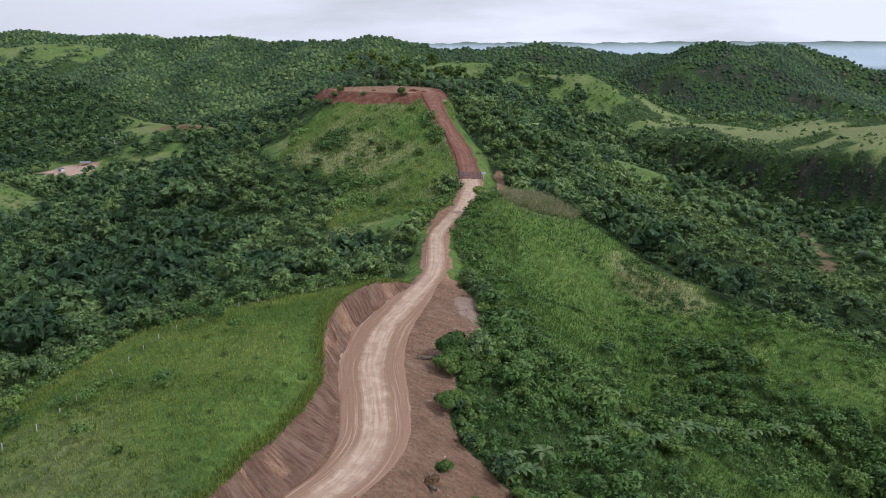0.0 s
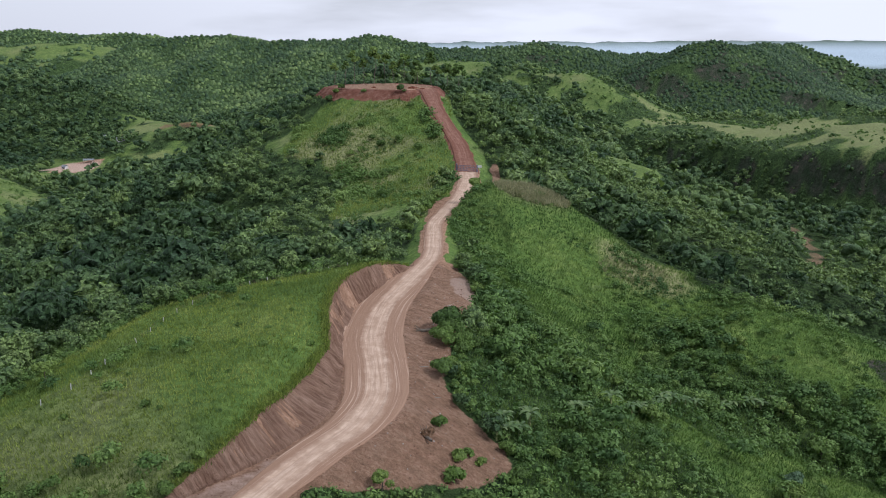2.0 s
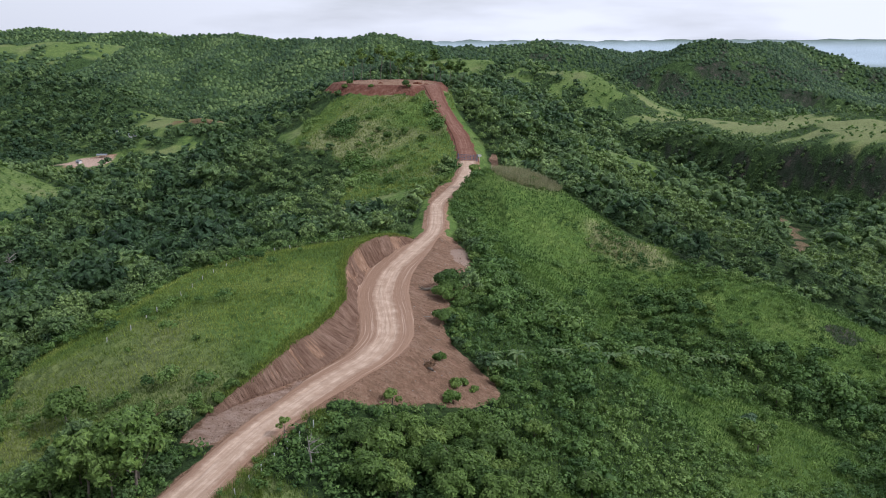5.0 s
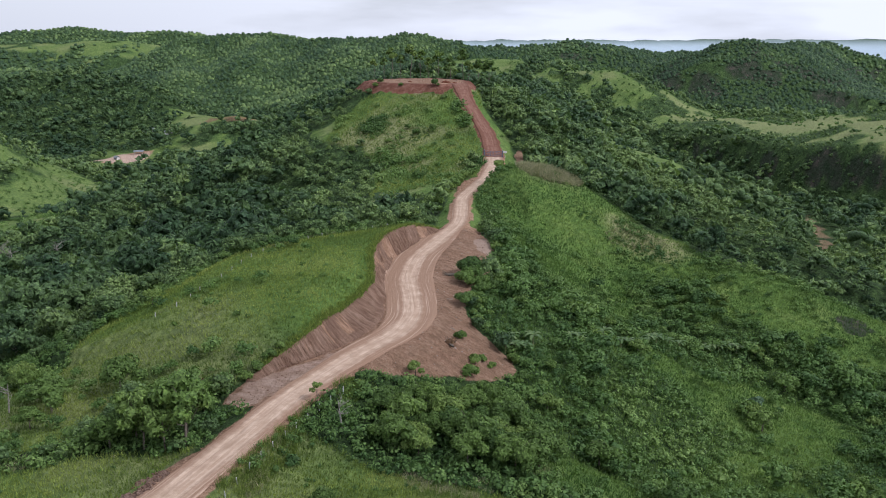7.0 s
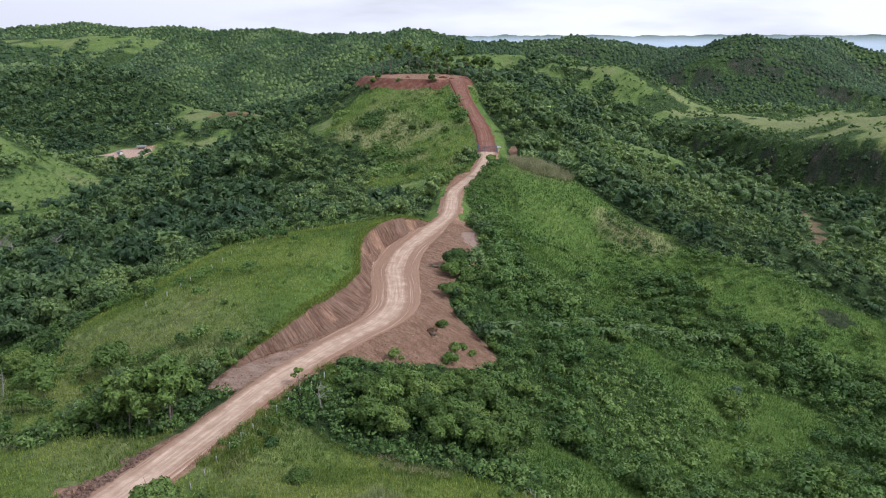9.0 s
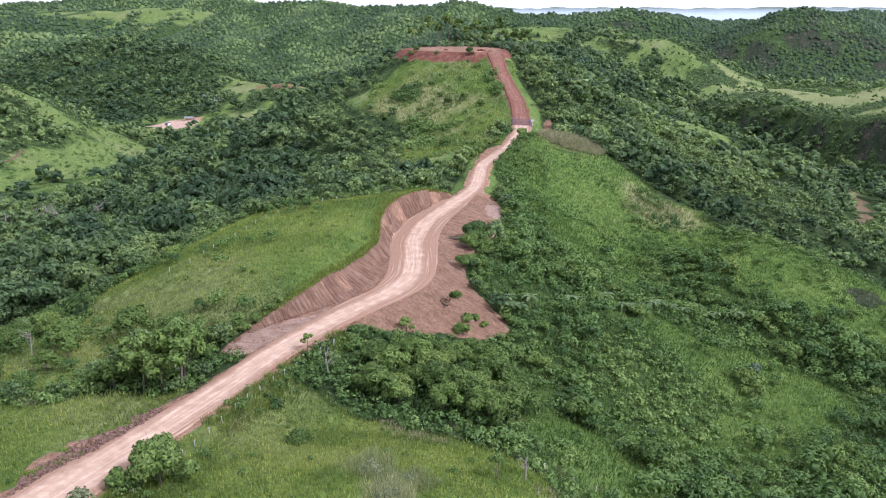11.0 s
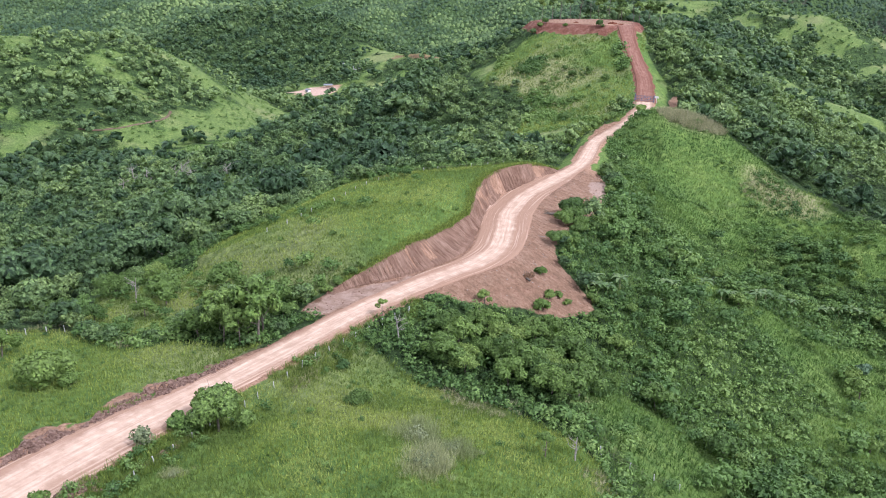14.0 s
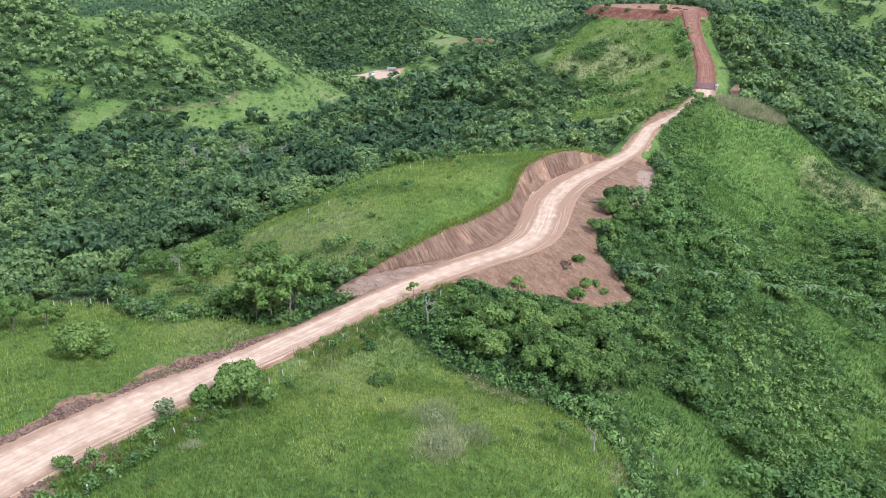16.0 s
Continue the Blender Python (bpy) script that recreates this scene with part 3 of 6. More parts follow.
def land(x, y):
    """Height, and how far the soil is bare: pale earth, red earth."""
    x, y = np.asarray(x, float), np.asarray(y, float)
    h = wild(x, y)
    bare, red = np.zeros(x.shape), np.zeros(x.shape)
    grit = fbm(x, y, 5, 31, 3) * 0.35
    m = (x > -110) & (x < 90) & (y > -90) & (y < 300)
    if m.any():
        xs, ys = x[m], y[m]
        d, side, rest = nearest(xs, ys, ROAD_LINE)
        z, half = rest[:, 0], rest[:, 1]
        e = np.maximum(d - half, 0)
        cutting = smooth(62, 72, ys) * smooth(154, 147, ys)          # the steep bank on the left of the bend
        spill = smooth(60, 72, ys) * smooth(160, 140, ys)             # earth pushed over the right edge
        shelf = np.where(side > 0, 1.6 - 0.4 * cutting, 1.0 + 0.4 * spill)
        steep = np.where(side > 0, 0.55, 0.5 + 0.8 * smooth(188, 198, ys) * smooth(236, 226, ys))
        upper = z + np.maximum(e - shelf, 0) * steep + 0.06 * e
        lower = z - np.maximum(e - shelf, 0) * np.where(side > 0, 0.5, 0.52 + 0.06 * spill) - 0.05 * e
        nat = h[m]
        f, face = bank(xs, ys, z)
        in_cut = (side > 0) & (ys > 62.5) & (ys < 151.5) & (xs > -40)
        upper = np.where(in_cut, np.where(f > 1, 1e3, np.where(f > 0, face, z + 0.06 * e)), upper)
        ground = np.clip(nat, lower, upper)
        dug = np.maximum(nat - upper, 0) * (side > 0) + np.maximum(lower - nat, 0) * (side < 0) * spill + in_cut * (f <= 1)
        ground = np.where(e <= 0, z - 0.04 * (d / half) ** 2, ground)
        edge = smooth(1.6, 0.2, e + 2.2 * grit[m]) * smooth(-200, -50, ys + 0 * d)
        fan = smooth(-0.8, 0.6, inside(xs, ys, FAN) + 2.0 * grit[m])
        berm = smooth(-0.4, 0.1, fbm(xs, ys, 5, 35, 3) - 0.3 * np.maximum(e - 1.8, 0)) * np.where(side > 0, smooth(38, 32, ys), smooth(18, 12, ys)) * (e < 6)
        b = np.maximum(edge, smooth(0.05, 0.5, dug + 0.4 * grit[m] * (dug > 0)))
        b = np.maximum(b, (smooth(shelf + 1.4, shelf - 0.4, e + 2 * grit[m])) * cutting * (side > 0))
        b = np.where((side < 0) & (e > 1), np.minimum(b, fan), b)
        b = np.maximum(b, np.maximum(smooth(-0.6, 0.6, inside(xs, ys, SCRAPED) + 2 * grit[m]), np.maximum(berm, fan * (side < 0) * smooth(40, 60, ys))))
        ground = ground + 0.8 * berm * smooth(0.2, 1.0, e) * smooth(3.6, 1.8, e) * (0.7 + 0.6 * fbm(xs, ys, 2.2, 39, 2))
        h[m], bare[m] = ground, b
    m = (x > -90) & (x < 50) & (y > 240) & (y < 430)
    if m.any():
        xs, ys = x[m], y[m]
        d, side, rest = nearest(xs, ys, RED_LINE)
        z, half = rest[:, 0], rest[:, 1]
        e = np.maximum(d - half, 0)
        keep = smooth(9, 4, e)
        nat = h[m]
        ground = np.clip(nat, z - 0.6 * e - 0.2, z + 0.7 * e)
        ground = nat + (ground - nat) * keep
        r = smooth(1.4, 0.0, e + 2.2 * grit[m])
        q = inside(xs, ys, PAD)
        flat = 77.6 + 0.25 * grit[m]
        fill = flat - np.maximum(-q - 0.5, 0) * 0.85
        cut = flat + np.maximum(-q - 0.5, 0) * 0.9
        ground = np.where(q > -14, np.clip(ground, fill, cut), ground)
        r = np.maximum(r, smooth(-6.5, -4.2, q + 2.5 * grit[m]) * smooth(3.0, 0.5, xs))
        track = smooth(1.5, 4.5, q + 4 * grit[m])
        bare[m] = np.maximum(bare[m], track)
        h[m], red[m] = ground, r * (1 - 0.9 * track)
    return h, bare, red


# ---------------------------------------------------------------- builders
def mesh_object(name, verts, faces, material_, floats=None, parent=None, smooth_=False):
    """One mesh from arrays; faces all have the same number of corners. floats: point attributes."""
    verts, faces = np.asarray(verts, np.float32), np.asarray(faces, np.int32)
    me = bpy.data.meshes.new(name)
    me.vertices.add(len(verts))
    me.vertices.foreach_set("co", verts.ravel())
    k = faces.shape[1]
    me.loops.add(faces.size)
    me.loops.foreach_set("vertex_index", faces.ravel())
    me.polygons.add(len(faces))
    me.polygons.foreach_set("loop_start", np.arange(0, faces.size, k, dtype=np.int32))
    me.polygons.foreach_set("use_smooth", np.full(len(faces), smooth_))
    me.update(calc_edges=True)
    for key, value in (floats or {}).items():
        a = me.attributes.new(key, "FLOAT", "POINT")
        a.data.foreach_set("value", np.asarray(value, np.float32))
    me.materials.append(material_)
    ob = new(name, me)
    if parent:
        ob.parent = parent
    return ob


def part(name, bm, material_, parent, label=""):
    me = bpy.data.meshes.new(name)
    bm.to_mesh(me)
    bm.free()
    me.materials.append(material_)
    ob = new(name, me)
    ob.parent = parent
    return tagged(ob, label)


def box(bm, size, centre, bevel=0.0, turn=None):
    m = Matrix.Translation(centre) @ (turn or Matrix()) @ Matrix.Diagonal((*size, 1))
    v = bmesh.ops.create_cube(bm, size=1, matrix=m)["verts"]
    if bevel:
        e = list({e for k in v for e in k.link_edges})
        bmesh.ops.bevel(bm, geom=e, offset=bevel, segments=1, affect="EDGES")


def tube(points, radii, sides=6):
    """Verts and quads of a tapering tube."""
    p, v, f = np.array(points, float), [], []
    for k in range(len(p)):
        d = p[min(k + 1, len(p) - 1)] - p[max(k - 1, 0)]
        d /= np.linalg.norm(d) + 1e-9
        a = np.cross(d, (0.3, 0.9, 0.1))
        a /= np.linalg.norm(a)
        b = np.cross(d, a)
        for j in range(sides):
            w = 2 * math.pi * j / sides
            v.append(p[k] + radii[k] * (math.cos(w) * a + math.sin(w) * b))
    for k in range(len(p) - 1):
        for j in range(sides):
            f.append((k * sides + j, k * sides + (j + 1) % sides, (k + 1) * sides + (j + 1) % sides, (k + 1) * sides + j))
    return np.array(v), np.array(f)


def join(pieces):
    v, f, n = [], [], 0
    for a, b in pieces:
        v.append(a)
        f.append(np.asarray(b) + n)
        n += len(a)
    return np.concatenate(v), np.concatenate(f)


G_ = (1 + 5 ** 0.5) / 2
ICO_V = np.array([(-1, G_, 0), (1, G_, 0), (-1, -G_, 0), (1, -G_, 0), (0, -1, G_), (0, 1, G_), (0, -1, -G_), (0, 1, -G_), (G_, 0, -1), (G_, 0, 1), (-G_, 0, -1), (-G_, 0, 1)]) / math.hypot(1, G_)
ICO_F = np.array([(0, 11, 5), (0, 5, 1), (0, 1, 7), (0, 7, 10), (0, 10, 11), (1, 5, 9), (5, 11, 4), (11, 10, 2), (10, 7, 6), (7, 1, 8),
                  (3, 9, 4), (3, 4, 2), (3, 2, 6), (3, 6, 8), (3, 8, 9), (4, 9, 5), (2, 4, 11), (6, 2, 10), (8, 6, 7), (9, 8, 1)])


def cards(rng, centre, normal, size, stretch=1.35):
    """Leaf clusters: one small uneven sliver a place."""
    n = len(centre)
    t = np.cross(normal, rng.normal(size=(n, 3)))
    t /= np.linalg.norm(t, axis=1, keepdims=True) + 1e-9
    b = np.cross(normal, t)
    s = np.asarray(size).reshape(-1, 1) * rng.uniform(0.65, 1.35, (n, 1))
    w = rng.uniform(0.7, 1.2, (n, 1))
    v = np.stack([centre - t * s - b * s * 0.8 * w - 0.3 * s * normal, centre + t * s * stretch, centre - t * s * 0.6 + b * s * w - 0.2 * s * normal], 1).reshape(-1, 3)
    return v, np.arange(3 * n).reshape(n, 3)


INNER_SHADE = [None]      # which points of the newest crown lie inside it, tinted down for the shade there
DOME_F = ICO_F[ICO_V[ICO_F].mean(1)[:, 2] > -0.55]


def crown(rng, radius, height, base, lobes, leaves, size, core=True, spread=0.62, plump=1.0):
    """A crown of overlapping leafy lobes, each a rounded clump; uneven outline, gaps between lobes."""
    pieces, inner, where = [], [], []
    each = (0.62, 0.60, 0.56, 0.52, 0.48, 0.45, 0.42, 0.40)[min(lobes, 8) - 1]
    for k in range(lobes):
        w = 2.4 * k + rng.uniform(-0.5, 0.5)
        q = spread * radius * math.sqrt(k / max(lobes - 1, 1)) * rng.uniform(0.75, 1.2)
        up = base + height * (0.7 - 0.42 * (q / radius) ** 2 + rng.uniform(-0.12, 0.1))
        where.append((np.array([q * math.cos(w), q * math.sin(w), up]), radius * each * rng.uniform(0.78, 1.2) * plump))
    per = max(3, leaves // lobes)
    for c, r in where:
        squash = np.array([1, 1, rng.uniform(0.62, 0.95)])
        if core:
            w = rng.uniform(0, 6.283)
            spin = np.array([(math.cos(w), -math.sin(w), 0), (math.sin(w), math.cos(w), 0), (0, 0, 1)])
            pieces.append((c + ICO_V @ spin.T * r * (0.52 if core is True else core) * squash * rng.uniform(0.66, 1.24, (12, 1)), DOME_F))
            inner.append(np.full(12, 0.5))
        d = rng.normal(size=(per, 3)) + (0, 0, 0.35)
        d /= np.linalg.norm(d, axis=1, keepdims=True)
        p = c + d * squash * r * rng.uniform(0.78, 1.12, (per, 1))
        nrm = d + 0.42 * rng.normal(size=(per, 3)) + (0, 0, 0.15)
        nrm /= np.linalg.norm(nrm, axis=1, keepdims=True)
        pieces.append(cards(rng, p, nrm, size))
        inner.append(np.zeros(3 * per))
    INNER_SHADE[0] = np.concatenate(inner)
    return join(pieces), where


def scatter(protos, xs, ys, zs, scale, turn, tint, pick):
    """One big mesh out of many plants."""
    v_all, f_all, t_all, n = [], [], [], 0
    for k, (v, f, *inner) in enumerate(protos):
        i = np.where(pick == k)[0]
        if not len(i):
            continue
        c, s = np.cos(turn[i])[:, None], np.sin(turn[i])[:, None]
        sc = scale[i][:, None]
        x = (v[:, 0] * c - v[:, 1] * s) * sc + xs[i][:, None]
        y = (v[:, 0] * s + v[:, 1] * c) * sc + ys[i][:, None]
        z = v[:, 2] * sc + zs[i][:, None]
        v_all.append(np.stack([x, y, z], -1).reshape(-1, 3))
        f_all.append((f[None] + (np.arange(len(i)) * len(v))[:, None, None]).reshape(-1, 3) + n)
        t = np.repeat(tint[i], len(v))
        # inner points get a darker tint: the shade inside a crown, put into colour
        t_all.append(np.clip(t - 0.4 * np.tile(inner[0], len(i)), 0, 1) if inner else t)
        n += len(i) * len(v)
    return np.concatenate(v_all), np.concatenate(f_all), np.concatenate(t_all)


# ---------------------------------------------------------------- what grows where
GRASS_HILL = [(-7, 152), (-14, 142), (-24, 134), (-40, 124), (-58, 112), (-66, 100), (-68, 84), (-74, 70), (-66, 52), (-53, 47), (-46, 51), (-43, 65), (-30, 63), (-22, 70), (-14, 90), (-12, 112), (-6, 135)]
NEAR_KNOLL = [(-21, 53), (-13, 50.5), (-6, 48.5), (0, 46), (8, 42.5), (14, 36), (19, 22), (22, -10), (30, -60), (-42, -60), (-36, -10), (-31, 12), (-27, 30), (-24, 42)]
MEADOW = [(-46, -60), (-39, -10), (-35, 10), (-31, 24), (-28, 37), (-29, 46), (-40, 46), (-50, 44), (-58, 48), (-66, 50), (-76, 44), (-88, 28), (-110, -60)]
GREEN_SLOPE = [(5, 258), (3, 246), (-1, 228), (-6, 206), (-16, 196), (-32, 204), (-40, 240), (-50, 268), (-41, 283), (-48, 300), (-66, 316), (-74, 344), (-64, 360), (-52, 362), (-36, 356), (-22, 351), (-9, 347), (-4, 326), (1, 305), (5, 280)]
KNOLL = [(3, 200), (4, 180), (9, 165), (16, 150), (30, 146), (48, 154), (66, 166), (58, 182), (38, 201), (24, 211), (10, 211)]
VALLEY = [(8, 50), (20, 30), (40, 0), (100, 20), (160, 90), (130, 150), (92, 168), (60, 168), (30, 150), (9, 172), (3, 168), (7, 150), (8, 132), (6, 118), (3, 108), (5, 96), (10, 86), (9, 70)]
WEST_VALLEY = [(-140, 110), (-165, 250), (-190, 430), (-260, 610), (-330, 690), (-480, 740), (-600, 640), (-560, 420), (-430, 250), (-330, 120)]
WEST_MEADOWS = [
    [(-330, 462), (-334, 515), (-332, 562), (-343, 640), (-312, 652), (-280, 590), (-285, 538), (-245, 440), (-203, 345), (-174, 292), (-216, 306), (-290, 405), (-332, 418), (-368, 436)],
    [(-380, 463), (-362, 492), (-332, 485), (-338, 449), (-366, 441)],
    [(-448, 423), (-420, 445), (-400, 417), (-432, 402)],
    [(-379, 343), (-402, 395), (-379, 423), (-366, 399), (-370, 361)],
    [(-520, 520), (-440, 560), (-391, 590), (-371, 625), (-350, 664), (-330, 560), (-345, 500), (-390, 472), (-440, 470)],
]
FIELDS = [
    [(96, 570), (128, 545), (152, 556), (164, 596), (138, 628), (100, 634)],
    [(205, 880), (208, 830), (218, 800), (250, 760), (272, 693), (272, 602), (276, 560), (290, 530), (310, 505), (420, 430), (700, 300), (800, 420), (480, 570), (380, 690), (345, 790), (320, 880), (262, 910), (225, 912)],
    [(-52, 1105), (-12, 1150), (20, 1136), (60, 1102), (100, 1056), (140, 1004), (168, 955), (192, 898), (166, 890), (122, 930), (90, 985), (40, 970), (0, 1040)],
    [(-340, 930), (-300, 905), (-240, 870), (-236, 845), (-255, 811), (-285, 793), (-320, 828), (-317, 873)],
    [(-372, 795), (-328, 783), (-306, 743), (-350, 735)],
    [(-1060, 1742), (-900, 1790), (-780, 1800), (-700, 1826), (-690, 1790), (-755, 1716), (-914, 1700)],
]


def openness(x, y):
    """1 in grassland, 0 in the woods."""
    x, y = np.asarray(x, float), np.asarray(y, float)
    wob = 3.0 * fbm(x, y, 22, 61, 3)
    far = np.maximum(1, np.hypot(x, y) / 220)
    o = np.zeros(x.shape)
    for poly in (GRASS_HILL, NEAR_KNOLL, MEADOW, KNOLL):
        o = np.maximum(o, smooth(-1.5, 2.5, inside(x, y, poly) + wob * (1.7 if poly is KNOLL else 0.6)))
    q = smooth(-3, 8, inside(x, y, GREEN_SLOPE) + 9 * fbm(x, y, 30, 63, 4))
    o = np.maximum(o * 1.0, q * smooth(192, 206, y) * (y < 400) * (x < 4) * (x > -75))
    rank = 0.25 * smooth(24, 8, x - 0.06 * (y - 60)) + 0.45 * smooth(75, 115, x) + 0.3 * smooth(70, 45, y)
    q = smooth(-2, 6, inside(x, y, VALLEY)) * smooth(-0.3, 0.12, fbm(x, y, 24, 67, 3) - rank + 0.12) * 0.72
    o = np.maximum(o, q)
    speck = fbm(x, y, 34, 65, 4)
    for k, poly in enumerate(WEST_MEADOWS):
        o = np.maximum(o, smooth(-6, 6, inside(x, y, poly) + 10 * fbm(x, y, 40, 66, 3)) * smooth(-0.2, 0.2, speck + (0.6, 0.5, 0.4, 0.5, -0.12)[k]))
    m = (y > 150) & (y < 365) & (np.abs(x) < 40)
    if m.any():
        e = np.minimum(nearest(x[m], y[m], ROAD_LINE)[0] - 3 - 1.5 * smooth(200, 225, y[m]), nearest(x[m], y[m], RED_LINE)[0] - 6)
        o[m] = np.maximum(o[m], smooth(3.5, 0.5, e + 0.4 * wob[m]))
    patch = smooth(-0.6, -0.2, fbm(x, y, 62, 69, 4))
    for poly in FIELDS:
        o = np.maximum(o, smooth(-8, 8, inside(x, y, poly) + wob * far * 3) * (patch if poly is FIELDS[2] else 1))
    return o


# ---------------------------------------------------------------- ground: one sheet to the horizon
def steps(marks):
    """Coordinates from (from, to, step at from, step at to) stretches."""
    out = [marks[0][0]]
    for a, b, s0, s1 in marks:
        while out[-1] < b - 1e-6:
            k = min(max((out[-1] - a) / (b - a), 0), 1)
            out.append(min(out[-1] + s0 + (s1 - s0) * k, b))
    return np.array(out)


gx = steps([(-4950, -400, 170, 12), (-400, -75, 16, 2.0), (-75, -36, 2.0, 0.8), (-36, 12, 0.85, 0.85), (12, 90, 0.95, 2.6), (90, 400, 2.2, 14), (400, 4950, 12, 170)])
gy = steps([(-2500, -80, 160, 6), (-80, -5, 6, 1.0), (-5, 160, 0.95, 0.95), (160, 215, 1.0, 1.3), (215, 400, 1.3, 2.0), (400, 1400, 4, 17), (1400, 4950, 12, 150)])
X, Y = np.meshgrid(gx, gy)
LAND_Z, LAND_BARE, LAND_RED = land(X, Y)


def ground_at(x, y):
    """Height of the sheet itself, between its corners."""
    x, y = np.asarray(x, float), np.asarray(y, float)
    i = np.clip(np.searchsorted(gx, x) - 1, 0, len(gx) - 2)
    j = np.clip(np.searchsorted(gy, y) - 1, 0, len(gy) - 2)
    u, v = (x - gx[i]) / (gx[i + 1] - gx[i]), (y - gy[j]) / (gy[j + 1] - gy[j])

    def mixed(a):
        return (a[j, i] * (1 - u) + a[j, i + 1] * u) * (1 - v) + (a[j + 1, i] * (1 - u) + a[j + 1, i + 1] * u) * v
    return mixed(LAND_Z), np.maximum(mixed(LAND_BARE), mixed(LAND_RED))


LAND_RED = np.maximum(LAND_RED, 0.5 * smooth(34, 24, np.hypot((X + 264) / 1.3, Y - 856) + 5 * fbm(X, Y, 14, 36, 2)))
LAND_BARE = np.maximum(LAND_BARE, 0.9 * smooth(16, 10, np.hypot((X + 338) / 1.8, (Y - 762) * 0.9) + 5 * fbm(X, Y, 12, 37, 2)))
LAND_BARE = np.maximum(LAND_BARE, 0.9 * smooth(2.6, 1.2, np.abs(X - 18.4) + 0.02 * np.abs(Y - 264) + 0.6 * fbm(X, Y, 6, 38, 2)) * smooth(248, 252, Y) * smooth(282, 276, Y))
OPEN = openness(X, Y)
DIST = np.hypot(X, Y)
slope = np.hypot(np.gradient(LAND_Z, gx, axis=1), np.gradient(LAND_Z, gy, axis=0))
ROCK = smooth(1.1, 1.9, slope + 0.6 * fbm(X, Y, 26, 71, 3) + 0.7 * (Y > 1200)) * smooth(150, 300, DIST) * smooth(60, 120, X)
STREAM = nearest(X, Y, np.array([(222.0, 590, 0), (214, 555, 0), (206, 498, 0), (196, 436, 0), (178, 373, 0), (160, 320, 0)]))[0]
LAND_BARE = np.maximum(LAND_BARE, 0.5 * smooth(6, 3, STREAM + 4 * fbm(X, Y, 12, 73, 2)) * (Y > 340) * (Y < 580))      # gravel of the stream bed
ROCK = np.maximum(ROCK, smooth(4.5, 2.8, np.hypot((X - 91.5) / 1.3, Y - 149.5) + 1.2 * fbm(X, Y, 3, 72, 2)))
CHALK = np.maximum(0.95 * smooth(4.4, 2.4, np.hypot((X - 4.6) * 1.5, (Y - 139) * 0.42) + 1.2 * fbm(X, Y, 4, 74, 2)), 0.6 * smooth(-0.8, 0.8, inside(X, Y, SCRAPED) + 0.8 * fbm(X, Y, 2.5, 75, 3)))
CHALK = np.maximum(CHALK, 0.9 * smooth(17, 9, np.hypot((X + 338) / 1.8, (Y - 762) * 0.9) + 6 * fbm(X, Y, 9, 76, 3)))      # rubble of the yard
SHRUBBY = smooth(-4, 6, inside(X, Y, VALLEY))
dry = smooth(0.1, 0.9, fbm(X, Y, 28, 81, 3)) * 0.55
dry = dry * (inside(X, Y, VALLEY) < 4) * (1 - 0.85 * (inside(X, Y, KNOLL) > -3))
dry = np.maximum(dry, smooth(9, 3, np.hypot((X - 24) / 1.3, Y - 204)) * 0.9)             # pale crest of the knoll
dry = np.maximum(dry, smooth(13, 4, np.hypot(X - 47, (Y - 178) * 0.9) + 4 * fbm(X, Y, 9, 83, 2)))  # burnt patch on its spur
dry = np.maximum(dry, smooth(0.5, 1, OPEN) * smooth(420, 600, DIST) * (0.15 + 0.5 * (inside(X, Y, FIELDS[1]) > -10)))     # bleached grass of the plateau
dry = np.maximum(dry * (inside(X, Y, GREEN_SLOPE) < 0), 0.8 * smooth(-0.2, 0.7, fbm(X, Y, 20, 85, 3) + 0.5 * smooth(-15, -45, X + 0.15 * (Y - 300)) - 0.3 * smooth(320, 345, Y)) * (inside(X, Y, GREEN_SLOPE) > 0))
ny, nx = X.shape
idx = np.arange(nx * ny).reshape(ny, nx)
quads = np.stack([idx[:-1, :-1], idx[:-1, 1:], idx[1:, 1:], idx[1:, :-1]], -1).reshape(-1, 4)
# last mask: the far plain, coloured as if seen through haze
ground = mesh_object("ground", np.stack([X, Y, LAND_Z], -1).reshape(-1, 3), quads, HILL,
                     dict(bare=LAND_BARE.ravel(), red=LAND_RED.ravel(), wood=((1 - OPEN) * (1 - 0.3 * SHRUBBY)).ravel(), rock=ROCK.ravel(), dry=dry.ravel(), chalk=CHALK.ravel(), far_haze=smooth(2900, 3300, DIST).ravel() * smooth(85, 40, LAND_Z).ravel()), smooth_=True)
tagged(ground, "green tropical hills with a raw earth cutting", "hillside", kind="structure")


